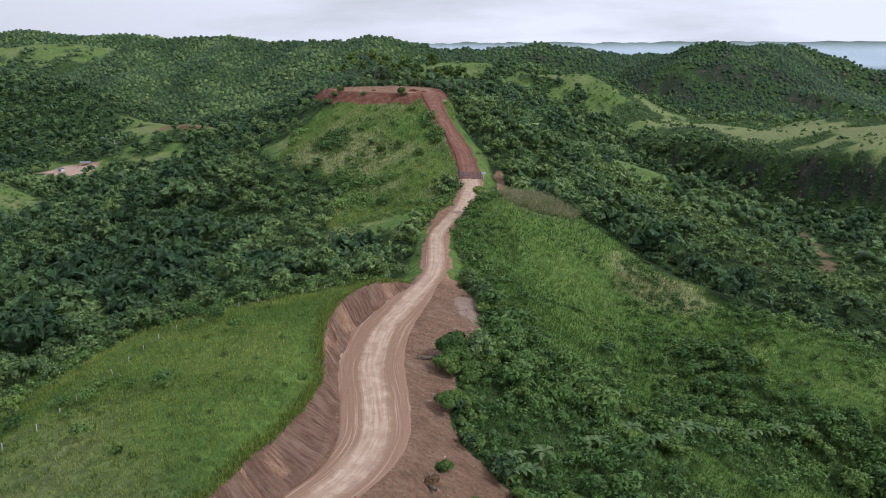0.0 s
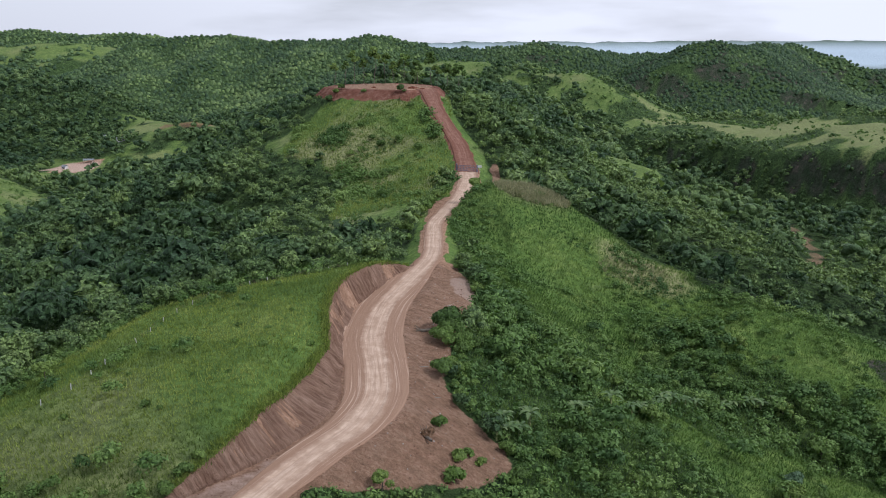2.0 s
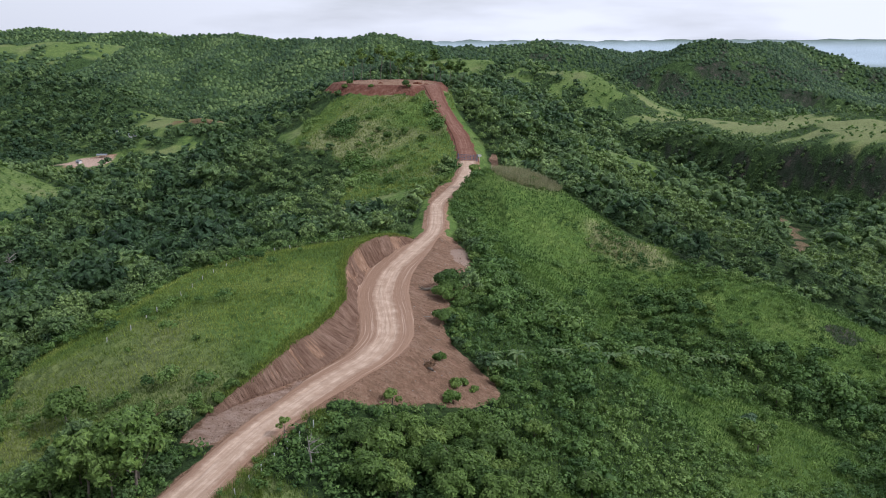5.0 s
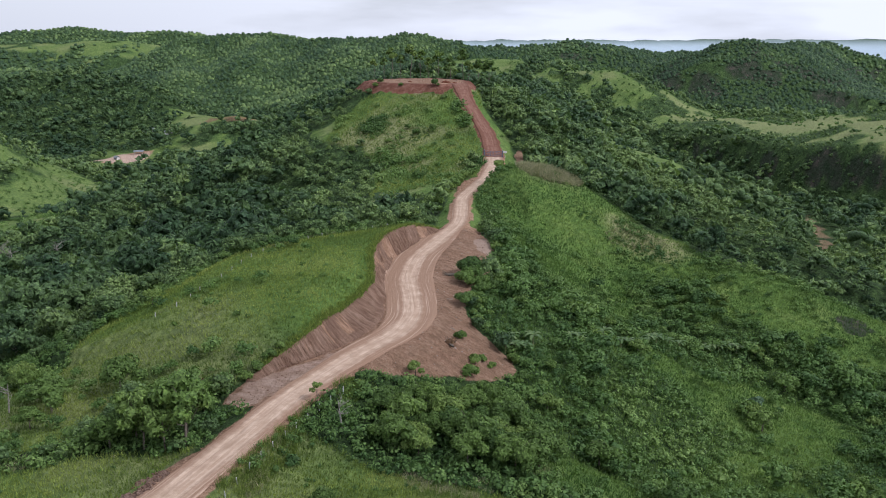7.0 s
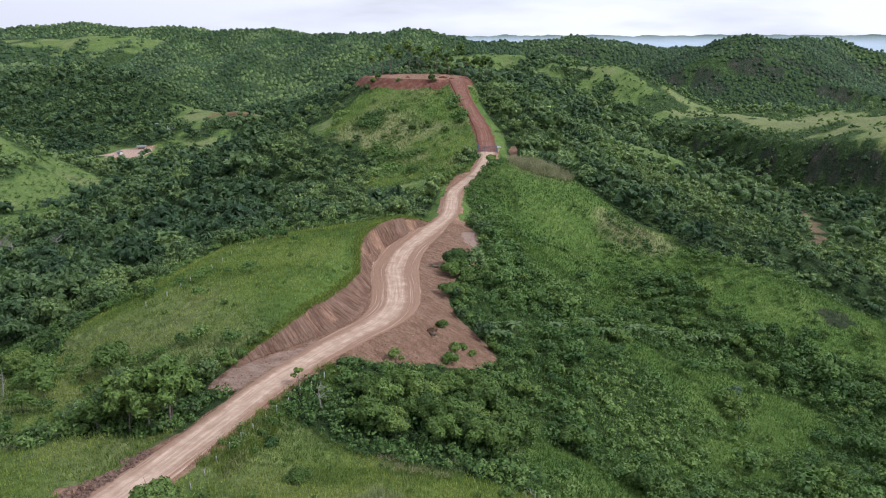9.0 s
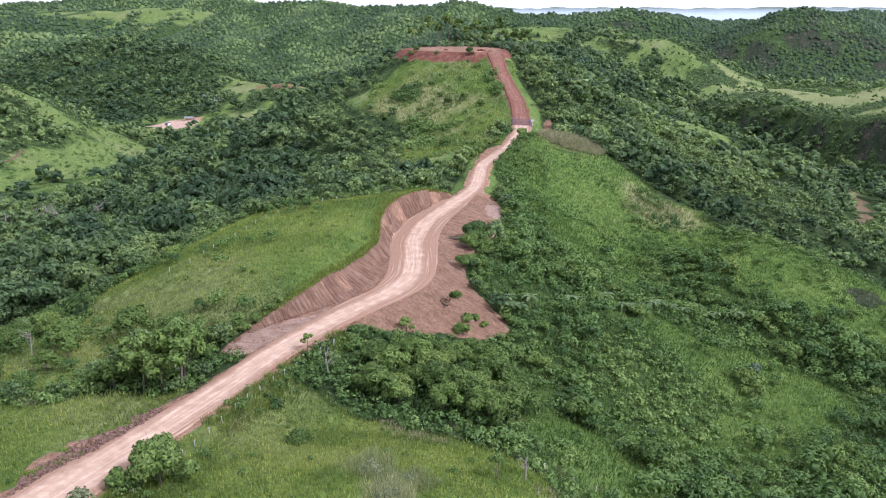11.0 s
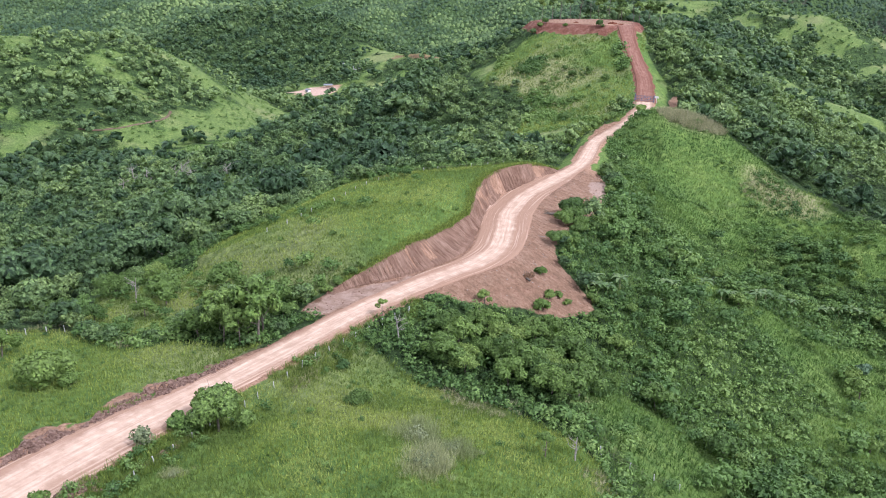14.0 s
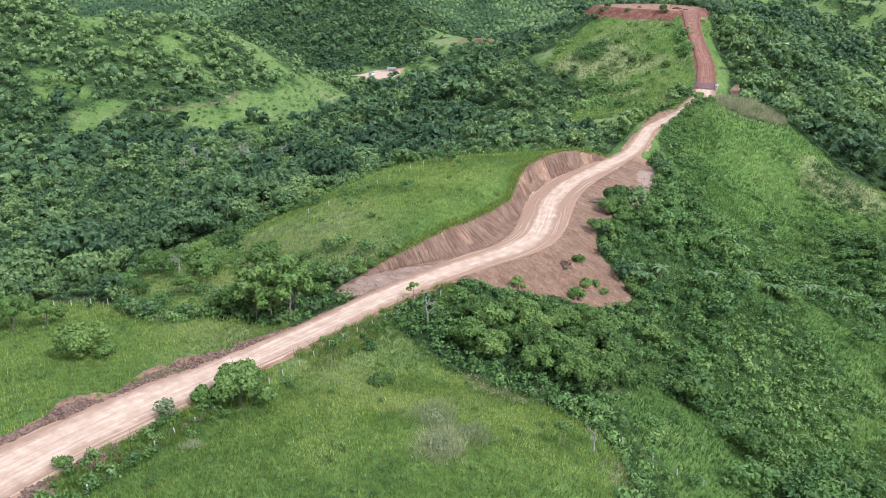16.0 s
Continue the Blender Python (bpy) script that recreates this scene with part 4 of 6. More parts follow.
def cutting_face():
    """The bank's face, scored from lip to foot by the digger, with slipped earth along its foot."""
    y = np.arange(63.5, 151, 0.11)
    rows = 19
    u = np.linspace(-0.12, 1.0, rows)
    z0 = np.interp(y, ROAD_LINE[:, 1], ROAD_LINE[:, 2])
    xf, xl, zl = np.interp(y, BANK_Y, FOOT_X), np.interp(y, BANK_Y, LIP_X), np.interp(y, BANK_Y, LIP_Z)
    Yb, U = np.repeat(y[:, None], rows, 1), np.repeat(u[None], len(y), 0)
    tall, deep = np.maximum(zl - z0, 0.05)[:, None], (xf - xl)[:, None]
    px = xf[:, None] - deep * U
    pz = np.where(U < 0, z0[:, None] + 0.05, bank(px, Yb, z0[:, None])[1])
    slant = np.gradient(xf, y)[:, None]
    arc = np.cumsum(np.sqrt(1 + slant[:, 0] ** 2)) * 0.11
    run = arc[:, None] - slant * deep * U / np.sqrt(1 + slant ** 2) + 0.12 * U * deep
    fade = np.clip(np.sin(np.pi * np.clip(U * 0.94 + 0.06, 0, 1)), 0, 1) ** 0.4 * smooth(0.4, 1.8, tall)
    tooth = np.abs(np.sin(np.pi * run / 0.8 + 1.8 * lerp_noise(run, U * 0, 2.3, 41)))
    g = 0.5 * (tooth - 0.6) * (0.6 + 0.6 * lerp_noise(run, U * 3, 1.6, 42)) + 0.24 * fbm(run, U * tall, 2.4, 43, 4) + 0.4 * lerp_noise(run, U * 0, 6.0, 44)
    slip = 0.55 * smooth(0.3, 0.0, U) * (0.5 + 0.5 * lerp_noise(run, U * 0, 3.0, 46))
    out = (g * fade + 0.1 + slip * fade) * smooth(0.2, 1.0, tall)
    n_out, n_up = tall / np.hypot(tall, deep), deep / np.hypot(tall, deep)
    px, py, pz = px + n_out * out, Yb - n_out * out * slant, pz + n_up * out - 0.25 * (U < -0.05) - 0.02 * (U > 0.99)
    i = np.arange(len(y) * rows).reshape(len(y), rows)
    q = np.stack([i[:-1, :-1], i[1:, :-1], i[1:, 1:], i[:-1, 1:]], -1).reshape(-1, 4)[:, ::-1]
    ob = mesh_object("cutting_bank", np.stack([px, py, pz], -1).reshape(-1, 3), q, BANK, dict(run=run.ravel(), rise=(U * np.hypot(tall, deep)).ravel()), smooth_=True)
    return tagged(ob, "steep raw earth bank scored by digger teeth", "earth bank", kind="structure")


def road_strip(name, line, half_extra, material_, label, shoulder=0.0):
    """A rolled track with a crown, two wheel ruts and ragged edges, laid on its bed."""
    d = np.gradient(line[:, :2], axis=0)
    d /= np.linalg.norm(d, axis=1, keepdims=True)
    side = np.stack([d[:, 1], -d[:, 0]], -1)
    run = np.concatenate([[0], np.cumsum(np.hypot(*np.diff(line[:, :2], axis=0).T))])
    cols = 31
    u = np.linspace(-1, 1, cols)
    U, R = np.meshgrid(u, run)
    bend = shoulder * smooth(64, 76, line[:, 1]) * smooth(152, 140, line[:, 1])
    half = (line[:, 3] + half_extra)[:, None] * (1 + 0.05 * lerp_noise(R, np.sign(U) * 40, 5.0, 91) + 0.03 * lerp_noise(R, np.sign(U) * 80, 1.6, 92))
    wide = half + bend[:, None] * np.where(U < 0, 0.9, 0.8)
    px = line[:, 0][:, None] + side[:, 0][:, None] * U * wide
    py = line[:, 1][:, None] + side[:, 1][:, None] * U * wide
    rut = -0.07 * np.exp(-((np.abs(U * wide) - 0.95) / 0.28) ** 2) + 0.05 * np.exp(-((np.abs(U * wide) - 1.6) / 0.3) ** 2)
    on = np.abs(U * wide) <= half
    low = ground_at(px, py)[0] + 0.035
    pz = np.where(on, np.maximum(line[:, 2][:, None] + 0.05, low), low) + rut * 0.6 + 0.03 * fbm(px, py, 1.6, 93, 3) + 0.03
    pz = np.where(np.abs(U) > 0.99, low - 0.155, pz)
    i = np.arange(len(run) * cols).reshape(len(run), cols)
    q = np.stack([i[:-1, :-1], i[:-1, 1:], i[1:, 1:], i[1:, :-1]], -1).reshape(-1, 4)
    rolled = half + (np.minimum(half, 2.5) - half) * (smooth(80, 90, line[:, 1]) * smooth(140, 132, line[:, 1]))[:, None]
    ob = mesh_object(name, np.stack([px, py, pz], -1).reshape(-1, 3), q, material_, dict(across=(U * wide / rolled).ravel(), metres=(U * wide).ravel(), along=R.ravel()), smooth_=True)
    return tagged(ob, label, "dirt road", kind="structure")


road_strip("road", spline(ROAD, 0.6), 0.25, TRACK, "pale rolled earth road with wheel ruts", 1.0)
road_strip("road_red", spline(RED_ROAD, 1.0), 0.15, RED_TRACK, "steep red earth track up to the clearing")


def on_land(points, half):
    halves = half if isinstance(half, list) else [half] * len(points)
    return [(a, b, float(ground_at(np.array([a]), np.array([b]))[0][0]) - 0.3, h) for (a, b), h in zip(points, halves)]


road_strip("farm_track", spline(on_land([(-366, 428), (-352, 440), (-343, 448), (-335, 464), (-333, 482), (-336, 492)], 1.1), 1.5), 0.0, FARM_TRACK, "brown farm track across the valley meadow")

cutting_face()

# ---------------------------------------------------------------- woods
rng = np.random.RandomState(7)


def places(x0, x1, y0, y1, spacing, seed):
    r = np.random.RandomState(seed)
    a, b = np.meshgrid(np.arange(x0, x1, spacing), np.arange(y0, y1, spacing))
    a, b = a.ravel() + r.uniform(-0.48, 0.48, a.size) * spacing, b.ravel() + r.uniform(-0.48, 0.48, b.size) * spacing
    return a, b


def tree_proto(seed, radius, height, leaves, size, lobes, core=True):
    r = np.random.RandomState(seed)
    (v, f), where = crown(r, radius, height, height * 0.18, lobes, leaves, size, core)
    return v, f, INNER_SHADE[0]


def wedge(x, y, m=60):
    """The stretch of country that the walk looks into."""
    return (x < 0.52 * y + m + 60) & (x > -1.15 * y - m) & (y > -5)


def plant(name, protos, x, y, scale, tint, mat, label, sink=0.3, seed=1):
    r = np.random.RandomState(seed)
    z, bare_ = ground_at(x, y)
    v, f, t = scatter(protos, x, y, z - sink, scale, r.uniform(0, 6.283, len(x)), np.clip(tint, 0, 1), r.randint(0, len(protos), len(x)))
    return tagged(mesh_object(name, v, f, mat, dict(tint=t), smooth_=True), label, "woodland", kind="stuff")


def tone(x, y, seed):
    r = np.random.RandomState(seed)
    return 0.48 + 0.34 * fbm(x, y, 70, 101, 3) + 0.2 * fbm(x, y, 22, 103, 2) + 0.22 * fbm(x, y, 420, 105, 2) + r.normal(0, 0.22, len(x))


def woods(x, y, limit=0.35):
    """Keep the places that lie in the woods and off the dug earth; few on the cliffs."""
    z, b = ground_at(x, y)
    drop = np.hypot(ground_at(x + 3, y)[0] - ground_at(x - 3, y)[0], ground_at(x, y + 3)[0] - ground_at(x, y - 3)[0]) / 6
    return (openness(x, y) < limit) & (b < 0.2) & ((drop < 0.85) | (np.random.RandomState(len(x) + 5).uniform(0, 1, len(x)) < np.where(y < 1200, 0.85, 0.3)))


def facing(x, y):
    """Thins the woods on the far sides of the hills."""
    r_ = np.hypot(x, y + 20)
    ax, ay = 12 * x / r_, 12 * (y + 20) / r_
    fall = (ground_at(x + ax, y + ay)[0] - ground_at(x - ax, y - ay)[0]) / 24
    return (fall > -0.1 - 45 / r_ * 0.4) | (np.random.RandomState(len(x)).uniform(0, 1, len(x)) < 0.12)


FINE = [tree_proto(30 + k, 3.3 + 0.25 * k, 5.2 + 0.5 * (k % 3), 270, 0.34, 8 + k % 3, 0.55) for k in range(5)]
MID = [tree_proto(20 + k, 2.5 + 0.22 * k, 4.6 + 0.6 * (k % 3), 66, 0.58, 6 + k % 2, 0.62) for k in range(6)]
FAR = [tree_proto(40 + k, 3.3 + 0.3 * (k % 3), 5.6 + (k % 2), 10, 1.05, 3 - k % 2, 0.82) for k in range(6)]


def far_crown(seed):
    """A far crown: a blunt uneven dome in two tiers."""
    r = np.random.RandomState(seed)
    w = np.arange(5) * 2 * math.pi / 5
    rings = [np.stack([q * np.cos(w + t) * k, q * np.sin(w + t) * k, h + r.uniform(-0.7, 0.7, 5)], -1) for q, h, t, k in ((3.0, 6.2, 0.0, r.uniform(0.75, 1.2, 5)), (4.3, 2.6, 0.6, r.uniform(0.8, 1.15, 5)))]
    f = []
    for k in range(5):
        j = (k + 1) % 5
        f += [(0, 1 + k, 1 + j), (1 + k, 6 + k, 1 + j), (1 + j, 6 + k, 6 + j)]
    return np.concatenate([[(0.2, -0.2, 7.3)], *rings]), np.array(f)


DISTANT = [far_crown(60 + k) for k in range(8)]
LOW = [tree_proto(80 + k, 1.0 + 0.12 * k, 1.15, 90, 0.145, 3, 0.36) for k in range(5)]
MAT = [tree_proto(90 + k, 1.35, 0.9, 42, 0.175, 2, 0.38) for k in range(5)]
NEAR_WOODS = [[(-42, 45), (-33, 45), (-30, 56), (-33, 62), (-41, 62)],
              [(-18, 60), (-14, 54), (-7, 50), (2, 47.5), (9, 46), (17, 54), (18, 66), (9, 76), (2, 76), (-8, 69)]]


SPARSE = [(-84, 84), (-82, 60), (-68, 54), (-52, 50), (-52, 58), (-44, 67), (-60, 74), (-70, 92)]


def close_by(x, y):
    return np.maximum(np.maximum(inside(x, y, NEAR_WOODS[0]), inside(x, y, NEAR_WOODS[1]) + 5), inside(x, y, SPARSE)) > 0


x, y = places(-330, 260, -5, 420, 4.1, 201)
d = np.hypot(x, y)
k = wedge(x, y) & woods(x, y) & (inside(x, y, VALLEY) < 0) & ~close_by(x, y) & (d > 45) & (d < 380) & (facing(x, y) | (d < 150))
x, y = x[k], y[k]
edge = smooth(8, 30, np.minimum(np.abs(inside(x, y, GRASS_HILL)), np.abs(inside(x, y, GREEN_SLOPE))))
# edge scrub is paler; the tint also holds sunlight on west and east slopes
size_, tint_ = np.clip(np.exp(np.random.RandomState(5).normal(-0.12, 0.42, len(x))), 0.4, 2.0) * (0.55 + 0.45 * edge), tone(x, y, 3) + 0.4 * (1 - edge) + 0.1 * (inside(x, y, WEST_VALLEY) > -60) + 0.3 * smooth(50, 85, x) * smooth(210, 250, y)
west = smooth(-95, -150, x)
# a pool of cloud shadow in the western wood, put into the tint
tint_ = tint_ + 0.1 * west - 0.22 * smooth(130, 70, np.hypot(x + 300, y - 300)) + 0.12 * smooth(40, 80, x)
size_ = size_ * (1 - 0.3 * smooth(50, 85, x)) * (1 - 0.28 * west)
k = np.hypot(x, y + 45) < 215
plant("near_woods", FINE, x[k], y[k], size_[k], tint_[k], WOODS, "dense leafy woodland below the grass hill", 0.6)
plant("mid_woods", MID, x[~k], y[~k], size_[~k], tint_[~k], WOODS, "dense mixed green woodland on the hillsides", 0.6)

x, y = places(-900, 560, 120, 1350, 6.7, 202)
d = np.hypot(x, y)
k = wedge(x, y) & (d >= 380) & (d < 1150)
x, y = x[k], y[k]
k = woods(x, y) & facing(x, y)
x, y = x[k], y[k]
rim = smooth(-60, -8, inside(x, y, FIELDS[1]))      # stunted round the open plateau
# sunlit and cloud-shaded hillsides are put into the tint
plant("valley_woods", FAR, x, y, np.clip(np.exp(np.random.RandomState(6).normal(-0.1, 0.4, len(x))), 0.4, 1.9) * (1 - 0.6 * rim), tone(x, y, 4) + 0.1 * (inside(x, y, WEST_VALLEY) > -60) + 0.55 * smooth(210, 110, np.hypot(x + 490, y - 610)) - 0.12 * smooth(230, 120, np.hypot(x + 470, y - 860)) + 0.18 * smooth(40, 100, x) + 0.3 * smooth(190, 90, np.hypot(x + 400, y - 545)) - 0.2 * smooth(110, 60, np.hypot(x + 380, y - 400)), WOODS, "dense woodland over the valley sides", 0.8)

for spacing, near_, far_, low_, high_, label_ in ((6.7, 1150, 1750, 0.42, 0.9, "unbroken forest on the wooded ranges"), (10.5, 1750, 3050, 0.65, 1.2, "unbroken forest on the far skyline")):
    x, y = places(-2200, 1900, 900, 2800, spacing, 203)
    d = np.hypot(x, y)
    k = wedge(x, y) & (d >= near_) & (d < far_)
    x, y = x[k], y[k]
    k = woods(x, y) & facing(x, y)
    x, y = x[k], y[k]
    # cloud shadow over the eastern massif is put into the tint
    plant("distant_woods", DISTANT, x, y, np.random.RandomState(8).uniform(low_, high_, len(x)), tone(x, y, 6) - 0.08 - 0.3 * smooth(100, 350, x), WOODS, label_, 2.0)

# stunted growth clinging to the ravine's cliffs
x, y = places(150, 430, 380, 960, 6.0, 221)
k = (np.hypot(x - 260, y - 560) < 330) & woods(x, y)
x, y = x[k], y[k]
fall = np.hypot(ground_at(x + 4, y)[0] - ground_at(x - 4, y)[0], ground_at(x, y + 4)[0] - ground_at(x, y - 4)[0]) / 8
k = (fall > 0.55) & (np.random.RandomState(36).uniform(0, 1, len(x)) < 0.75)
x, y = x[k], y[k]
plant("cliff_growth", FAR, x, y, np.random.RandomState(37).uniform(0.4, 0.95, len(x)) * (1 - 0.55 * smooth(-45, -5, inside(x, y, FIELDS[1]))), tone(x, y, 9), WOODS, "stunted trees clinging to the ravine sides", 0.8)

# rank growth on the verges and in the gaps of the thickets
x, y = places(-90, 22, -4, 165, 1.4, 211)
z, b_ = ground_at(x, y)
o = openness(x, y)
k = (o < 0.45) & (b_ < 0.15) & (inside(x, y, VALLEY) < 0) & (np.hypot(x + 10, y - 70) < 80) & (x > -0.6 * y - 30)
x, y = x[k], y[k]
plant("verge_growth", MAT, x, y, np.random.RandomState(15).uniform(0.5, 1.25, len(x)), 0.5 + 0.35 * fbm(x, y, 14, 117, 2) + np.random.RandomState(16).normal(0, 0.18, len(x)), SCRUB, "rank weeds and low bushes along the road", 0.2)

# shrubs: dense over the eastern slope, loose in the grass
THICKETS = [[(2, 96), (1, 106), (4, 118), (8, 130), (7, 149), (14, 139), (23, 129), (29, 123), (30, 115), (25, 101), (15, 97), (9, 94)],
            [(10, 91), (19, 97), (25, 96), (24, 84), (20, 66), (13, 66), (9, 78)],
            [(29, 120), (37, 133), (48, 142), (55, 139), (63, 138), (80, 140), (90, 130), (78, 118), (65, 134), (53, 130), (41, 121), (30, 109)],
            [(44, 154), (56, 166), (65, 154), (67, 142), (54, 142), (45, 146)],
            [(26, 62), (40, 72), (56, 88), (70, 96), (90, 100), (86, 80), (60, 62), (40, 50), (28, 48)]]


def thicket(x, y):
    """1 in the bushy stretches of the eastern slope, with ragged edges."""
    q = np.max([inside(x, y, p) for p in THICKETS], axis=0)
    return smooth(-3, 3, q + 5 * fbm(x, y, 12, 162, 3))


x, y = places(2, 140, 20, 182, 1.65, 213)
z, b_ = ground_at(x, y)
k = (inside(x, y, VALLEY) > -1.5) & (b_ < 0.15) & (openness(x, y) < 0.45)
x, y = x[k], y[k]
dense = thicket(x, y)
plant("creepers", MAT, x, y, np.clip(np.exp(np.random.RandomState(17).normal(-0.25, 0.35, len(x))), 0.35, 1.6), 0.56 - 0.2 * dense + 0.45 * fbm(x, y, 24, 115, 3) + np.random.RandomState(18).normal(0, 0.1, len(x)), SCRUB, "dense creepers and weeds over the eastern slope", 0.25)
x, y = places(2, 130, 22, 180, 2.5, 204)
z, b_ = ground_at(x, y)
patchy = fbm(x, y, 16, 111, 3) + 0.5 * thicket(x, y) - 0.2
k = (inside(x, y, VALLEY) > -1.5) & (b_ < 0.15) & (np.random.RandomState(9).uniform(0, 1, len(x)) < 0.2 + 0.9 * patchy)
x, y, patchy = x[k], y[k], patchy[k]
plant("undergrowth", LOW, x, y, np.random.RandomState(10).uniform(0.4, 1.05, len(x)) * (0.75 + 0.6 * smooth(0.0, 0.6, patchy)), 0.5 + 0.3 * fbm(x, y, 25, 113, 2) + np.random.RandomState(11).normal(0, 0.18, len(x)), SCRUB, "low leafy shrubs and creepers over the eastern slope", 0.2)

# leafy growth on the knoll's flank above the road
x, y = places(0, 66, 146, 214, 1.5, 225)
q = fbm(x, y, 11, 163, 3) + 0.7 * smooth(18, 4, x) - 0.15 + 0.3 * smooth(165, 150, y)
k = (inside(x, y, KNOLL) > -2) & (ground_at(x, y)[1] < 0.15) & (np.random.RandomState(38).uniform(0, 1, len(x)) < 0.85 * smooth(0.0, 0.5, q))
x, y, q = x[k], y[k], q[k]
plant("knoll_growth", MAT, x, y, np.random.RandomState(39).uniform(0.4, 1.1, len(x)) * (0.7 + 0.5 * smooth(0.2, 0.8, q)), 0.45 + 0.35 * fbm(x, y, 14, 164, 2), SCRUB, "low leafy growth on the flank of the knoll", 0.2)

# scrub between the grass hill and the valley wood
BUSHY = [tree_proto(150 + k, 1.6 + 0.15 * k, 2.3 + 0.3 * (k % 3), 180, 0.2, 6, 0.44) for k in range(5)]
x, y = places(-90, -28, 46, 128, 2.7, 219)
q = fbm(x, y, 13, 157, 3) + 0.5 * smooth(10, 1, inside(x, y, GRASS_HILL)) + 0.7 * smooth(78, 60, y)
k = (inside(x, y, GRASS_HILL) > -6) & (ground_at(x, y)[1] < 0.1) & (np.random.RandomState(33).uniform(0, 1, len(x)) < 0.65 * smooth(0.3, 0.9, q))
x, y = x[k], y[k]
plant("hill_scrub", BUSHY, x, y, np.random.RandomState(34).uniform(0.3, 0.85, len(x)), 0.5 + 0.3 * fbm(x, y, 12, 158, 2) + np.random.RandomState(35).normal(0, 0.22, len(x)), SCRUB, "scattered scrub on the flank of the grass hill", 0.2)

# taller bushes: thick below the spilled earth and along the gullies
x, y = places(2, 130, 36, 178, 2.35, 218)
z, b_ = ground_at(x, y)
wet = 0.5 * fbm(x, y, 20, 153, 3) + 0.75 * thicket(x, y) - 0.25 + 0.3 * smooth(70, 100, x)
k = (inside(x, y, VALLEY) > -1) & (b_ < 0.1) & (np.random.RandomState(29).uniform(0, 1, len(x)) < 0.05 + 0.85 * smooth(0.0, 0.5, wet))
x, y, wet = x[k], y[k], wet[k]
plant("slope_bushes", BUSHY, x, y, np.clip(np.exp(np.random.RandomState(30).normal(-0.2, 0.4, len(x))), 0.3, 1.8) * (0.8 + 0.35 * smooth(0.2, 0.7, wet)), 0.48 + 0.3 * fbm(x, y, 20, 155, 2) + np.random.RandomState(32).normal(0, 0.22, len(x)), SCRUB, "tall bushes and saplings over the eastern slope", 0.25)

# scrub of the western valley and of the far fields
x, y = places(-520, -160, 190, 700, 4.6, 214)
o = openness(x, y)
k = (inside(x, y, WEST_VALLEY) > -40) & (o > 0.1) & (np.random.RandomState(19).uniform(0, 1, len(x)) < 0.34 + 0.5 * smooth(0, 0.6, fbm(x, y, 30, 119, 3)))
x, y = x[k], y[k]
plant("valley_scrub", MAT, x, y, np.random.RandomState(20).uniform(0.5, 2.0, len(x)), np.random.RandomState(23).uniform(0.3, 1.0, len(x)), SCRUB, "scattered bushes over the valley meadows", 0.3)
x, y = places(0, 560, 420, 1150, 8, 217)
k = (openness(x, y) > 0.2) & (np.random.RandomState(24).uniform(0, 1, len(x)) < 0.12 + 0.6 * smooth(0, 0.7, fbm(x, y, 70, 120, 3) + 0.3 * (y > 900)))
x, y = x[k], y[k]
plant("field_scrub", FAR, x, y, np.random.RandomState(25).uniform(0.25, 0.7, len(x)), np.random.RandomState(26).uniform(0.2, 0.9, len(x)), SCRUB, "scattered bushes over the far fields", 0.3)
u = np.linspace(0, 1, 30)
x, y = np.interp(u, (0, 0.4, 1), (-308, -292, -269)), np.interp(u, (0, 0.4, 1), (463, 458, 438))
plant("hedge", LOW, x, y, np.random.RandomState(27).uniform(1.0, 1.6, 30), np.random.RandomState(28).uniform(0.1, 0.5, 30), SCRUB, "dark hedge line across the valley meadow", 0.2)

x, y = places(-70, 70, -6, 372, 3.4, 205)
z, b_ = ground_at(x, y)
o = openness(x, y)
k = (o > 0.3) & (b_ < 0.1) & (np.random.RandomState(12).uniform(0, 1, len(x)) < np.where(inside(x, y, GREEN_SLOPE) > 0, 0.1 + 0.5 * smooth(0.1, 0.6, fbm(x, y, 14, 118, 2)), 0.10) + 0.3 * (o < 0.8))
x, y = x[k], y[k]
plant("grassland_shrubs", LOW, x, y, np.random.RandomState(13).uniform(0.25, 0.75, len(x)) * np.where(y > 215, 1.9, 1.0), np.random.RandomState(14).uniform(0.1, 0.9, len(x)), SCRUB, "scattered low shrubs in the grass", 0.12)


# ---------------------------------------------------------------- grass
def tuft(seed, blades, height, spread):
    r = np.random.RandomState(seed)
    v, f = [], []
    for k in range(blades):
        w, q = r.uniform(0, 6.283), spread * math.sqrt(r.uniform(0, 1))
        base = np.array([q * math.cos(w), q * math.sin(w), -0.05])
        a = r.uniform(0, 6.283)
        side = np.array([math.cos(a), math.sin(a), 0]) * (0.042 if height < 1 else 0.04)
        lean = np.array([math.cos(w), math.sin(w), 0]) * height * r.uniform(0.1, 0.6)
        tip = base + lean + np.array([0, 0, height * r.uniform(0.6, 1.1)])
        v += [base - side, base + side, tip]
        f.append((3 * k, 3 * k + 1, 3 * k + 2))
    return np.array(v), np.array(f)


def grass(name, spots, protos, size, mat, label, tint, seed, least=0.25):
    x, y = spots
    r = np.random.RandomState(seed)
    z, b_ = ground_at(x, y)
    k = (b_ < 0.25) & (openness(x, y) > least)
    x, y, z, tint = x[k], y[k], z[k], tint[k]
    v, f, t = scatter(protos, x, y, z, r.uniform(0.6, 1.3, len(x)) * size, r.uniform(0, 6.283, len(x)), np.clip(tint + r.normal(0, 0.15, len(x)), 0, 1), r.randint(0, len(protos), len(x)))
    return tagged(mesh_object(name, v, f, mat, dict(tint=t)), label, "grass", kind="stuff")


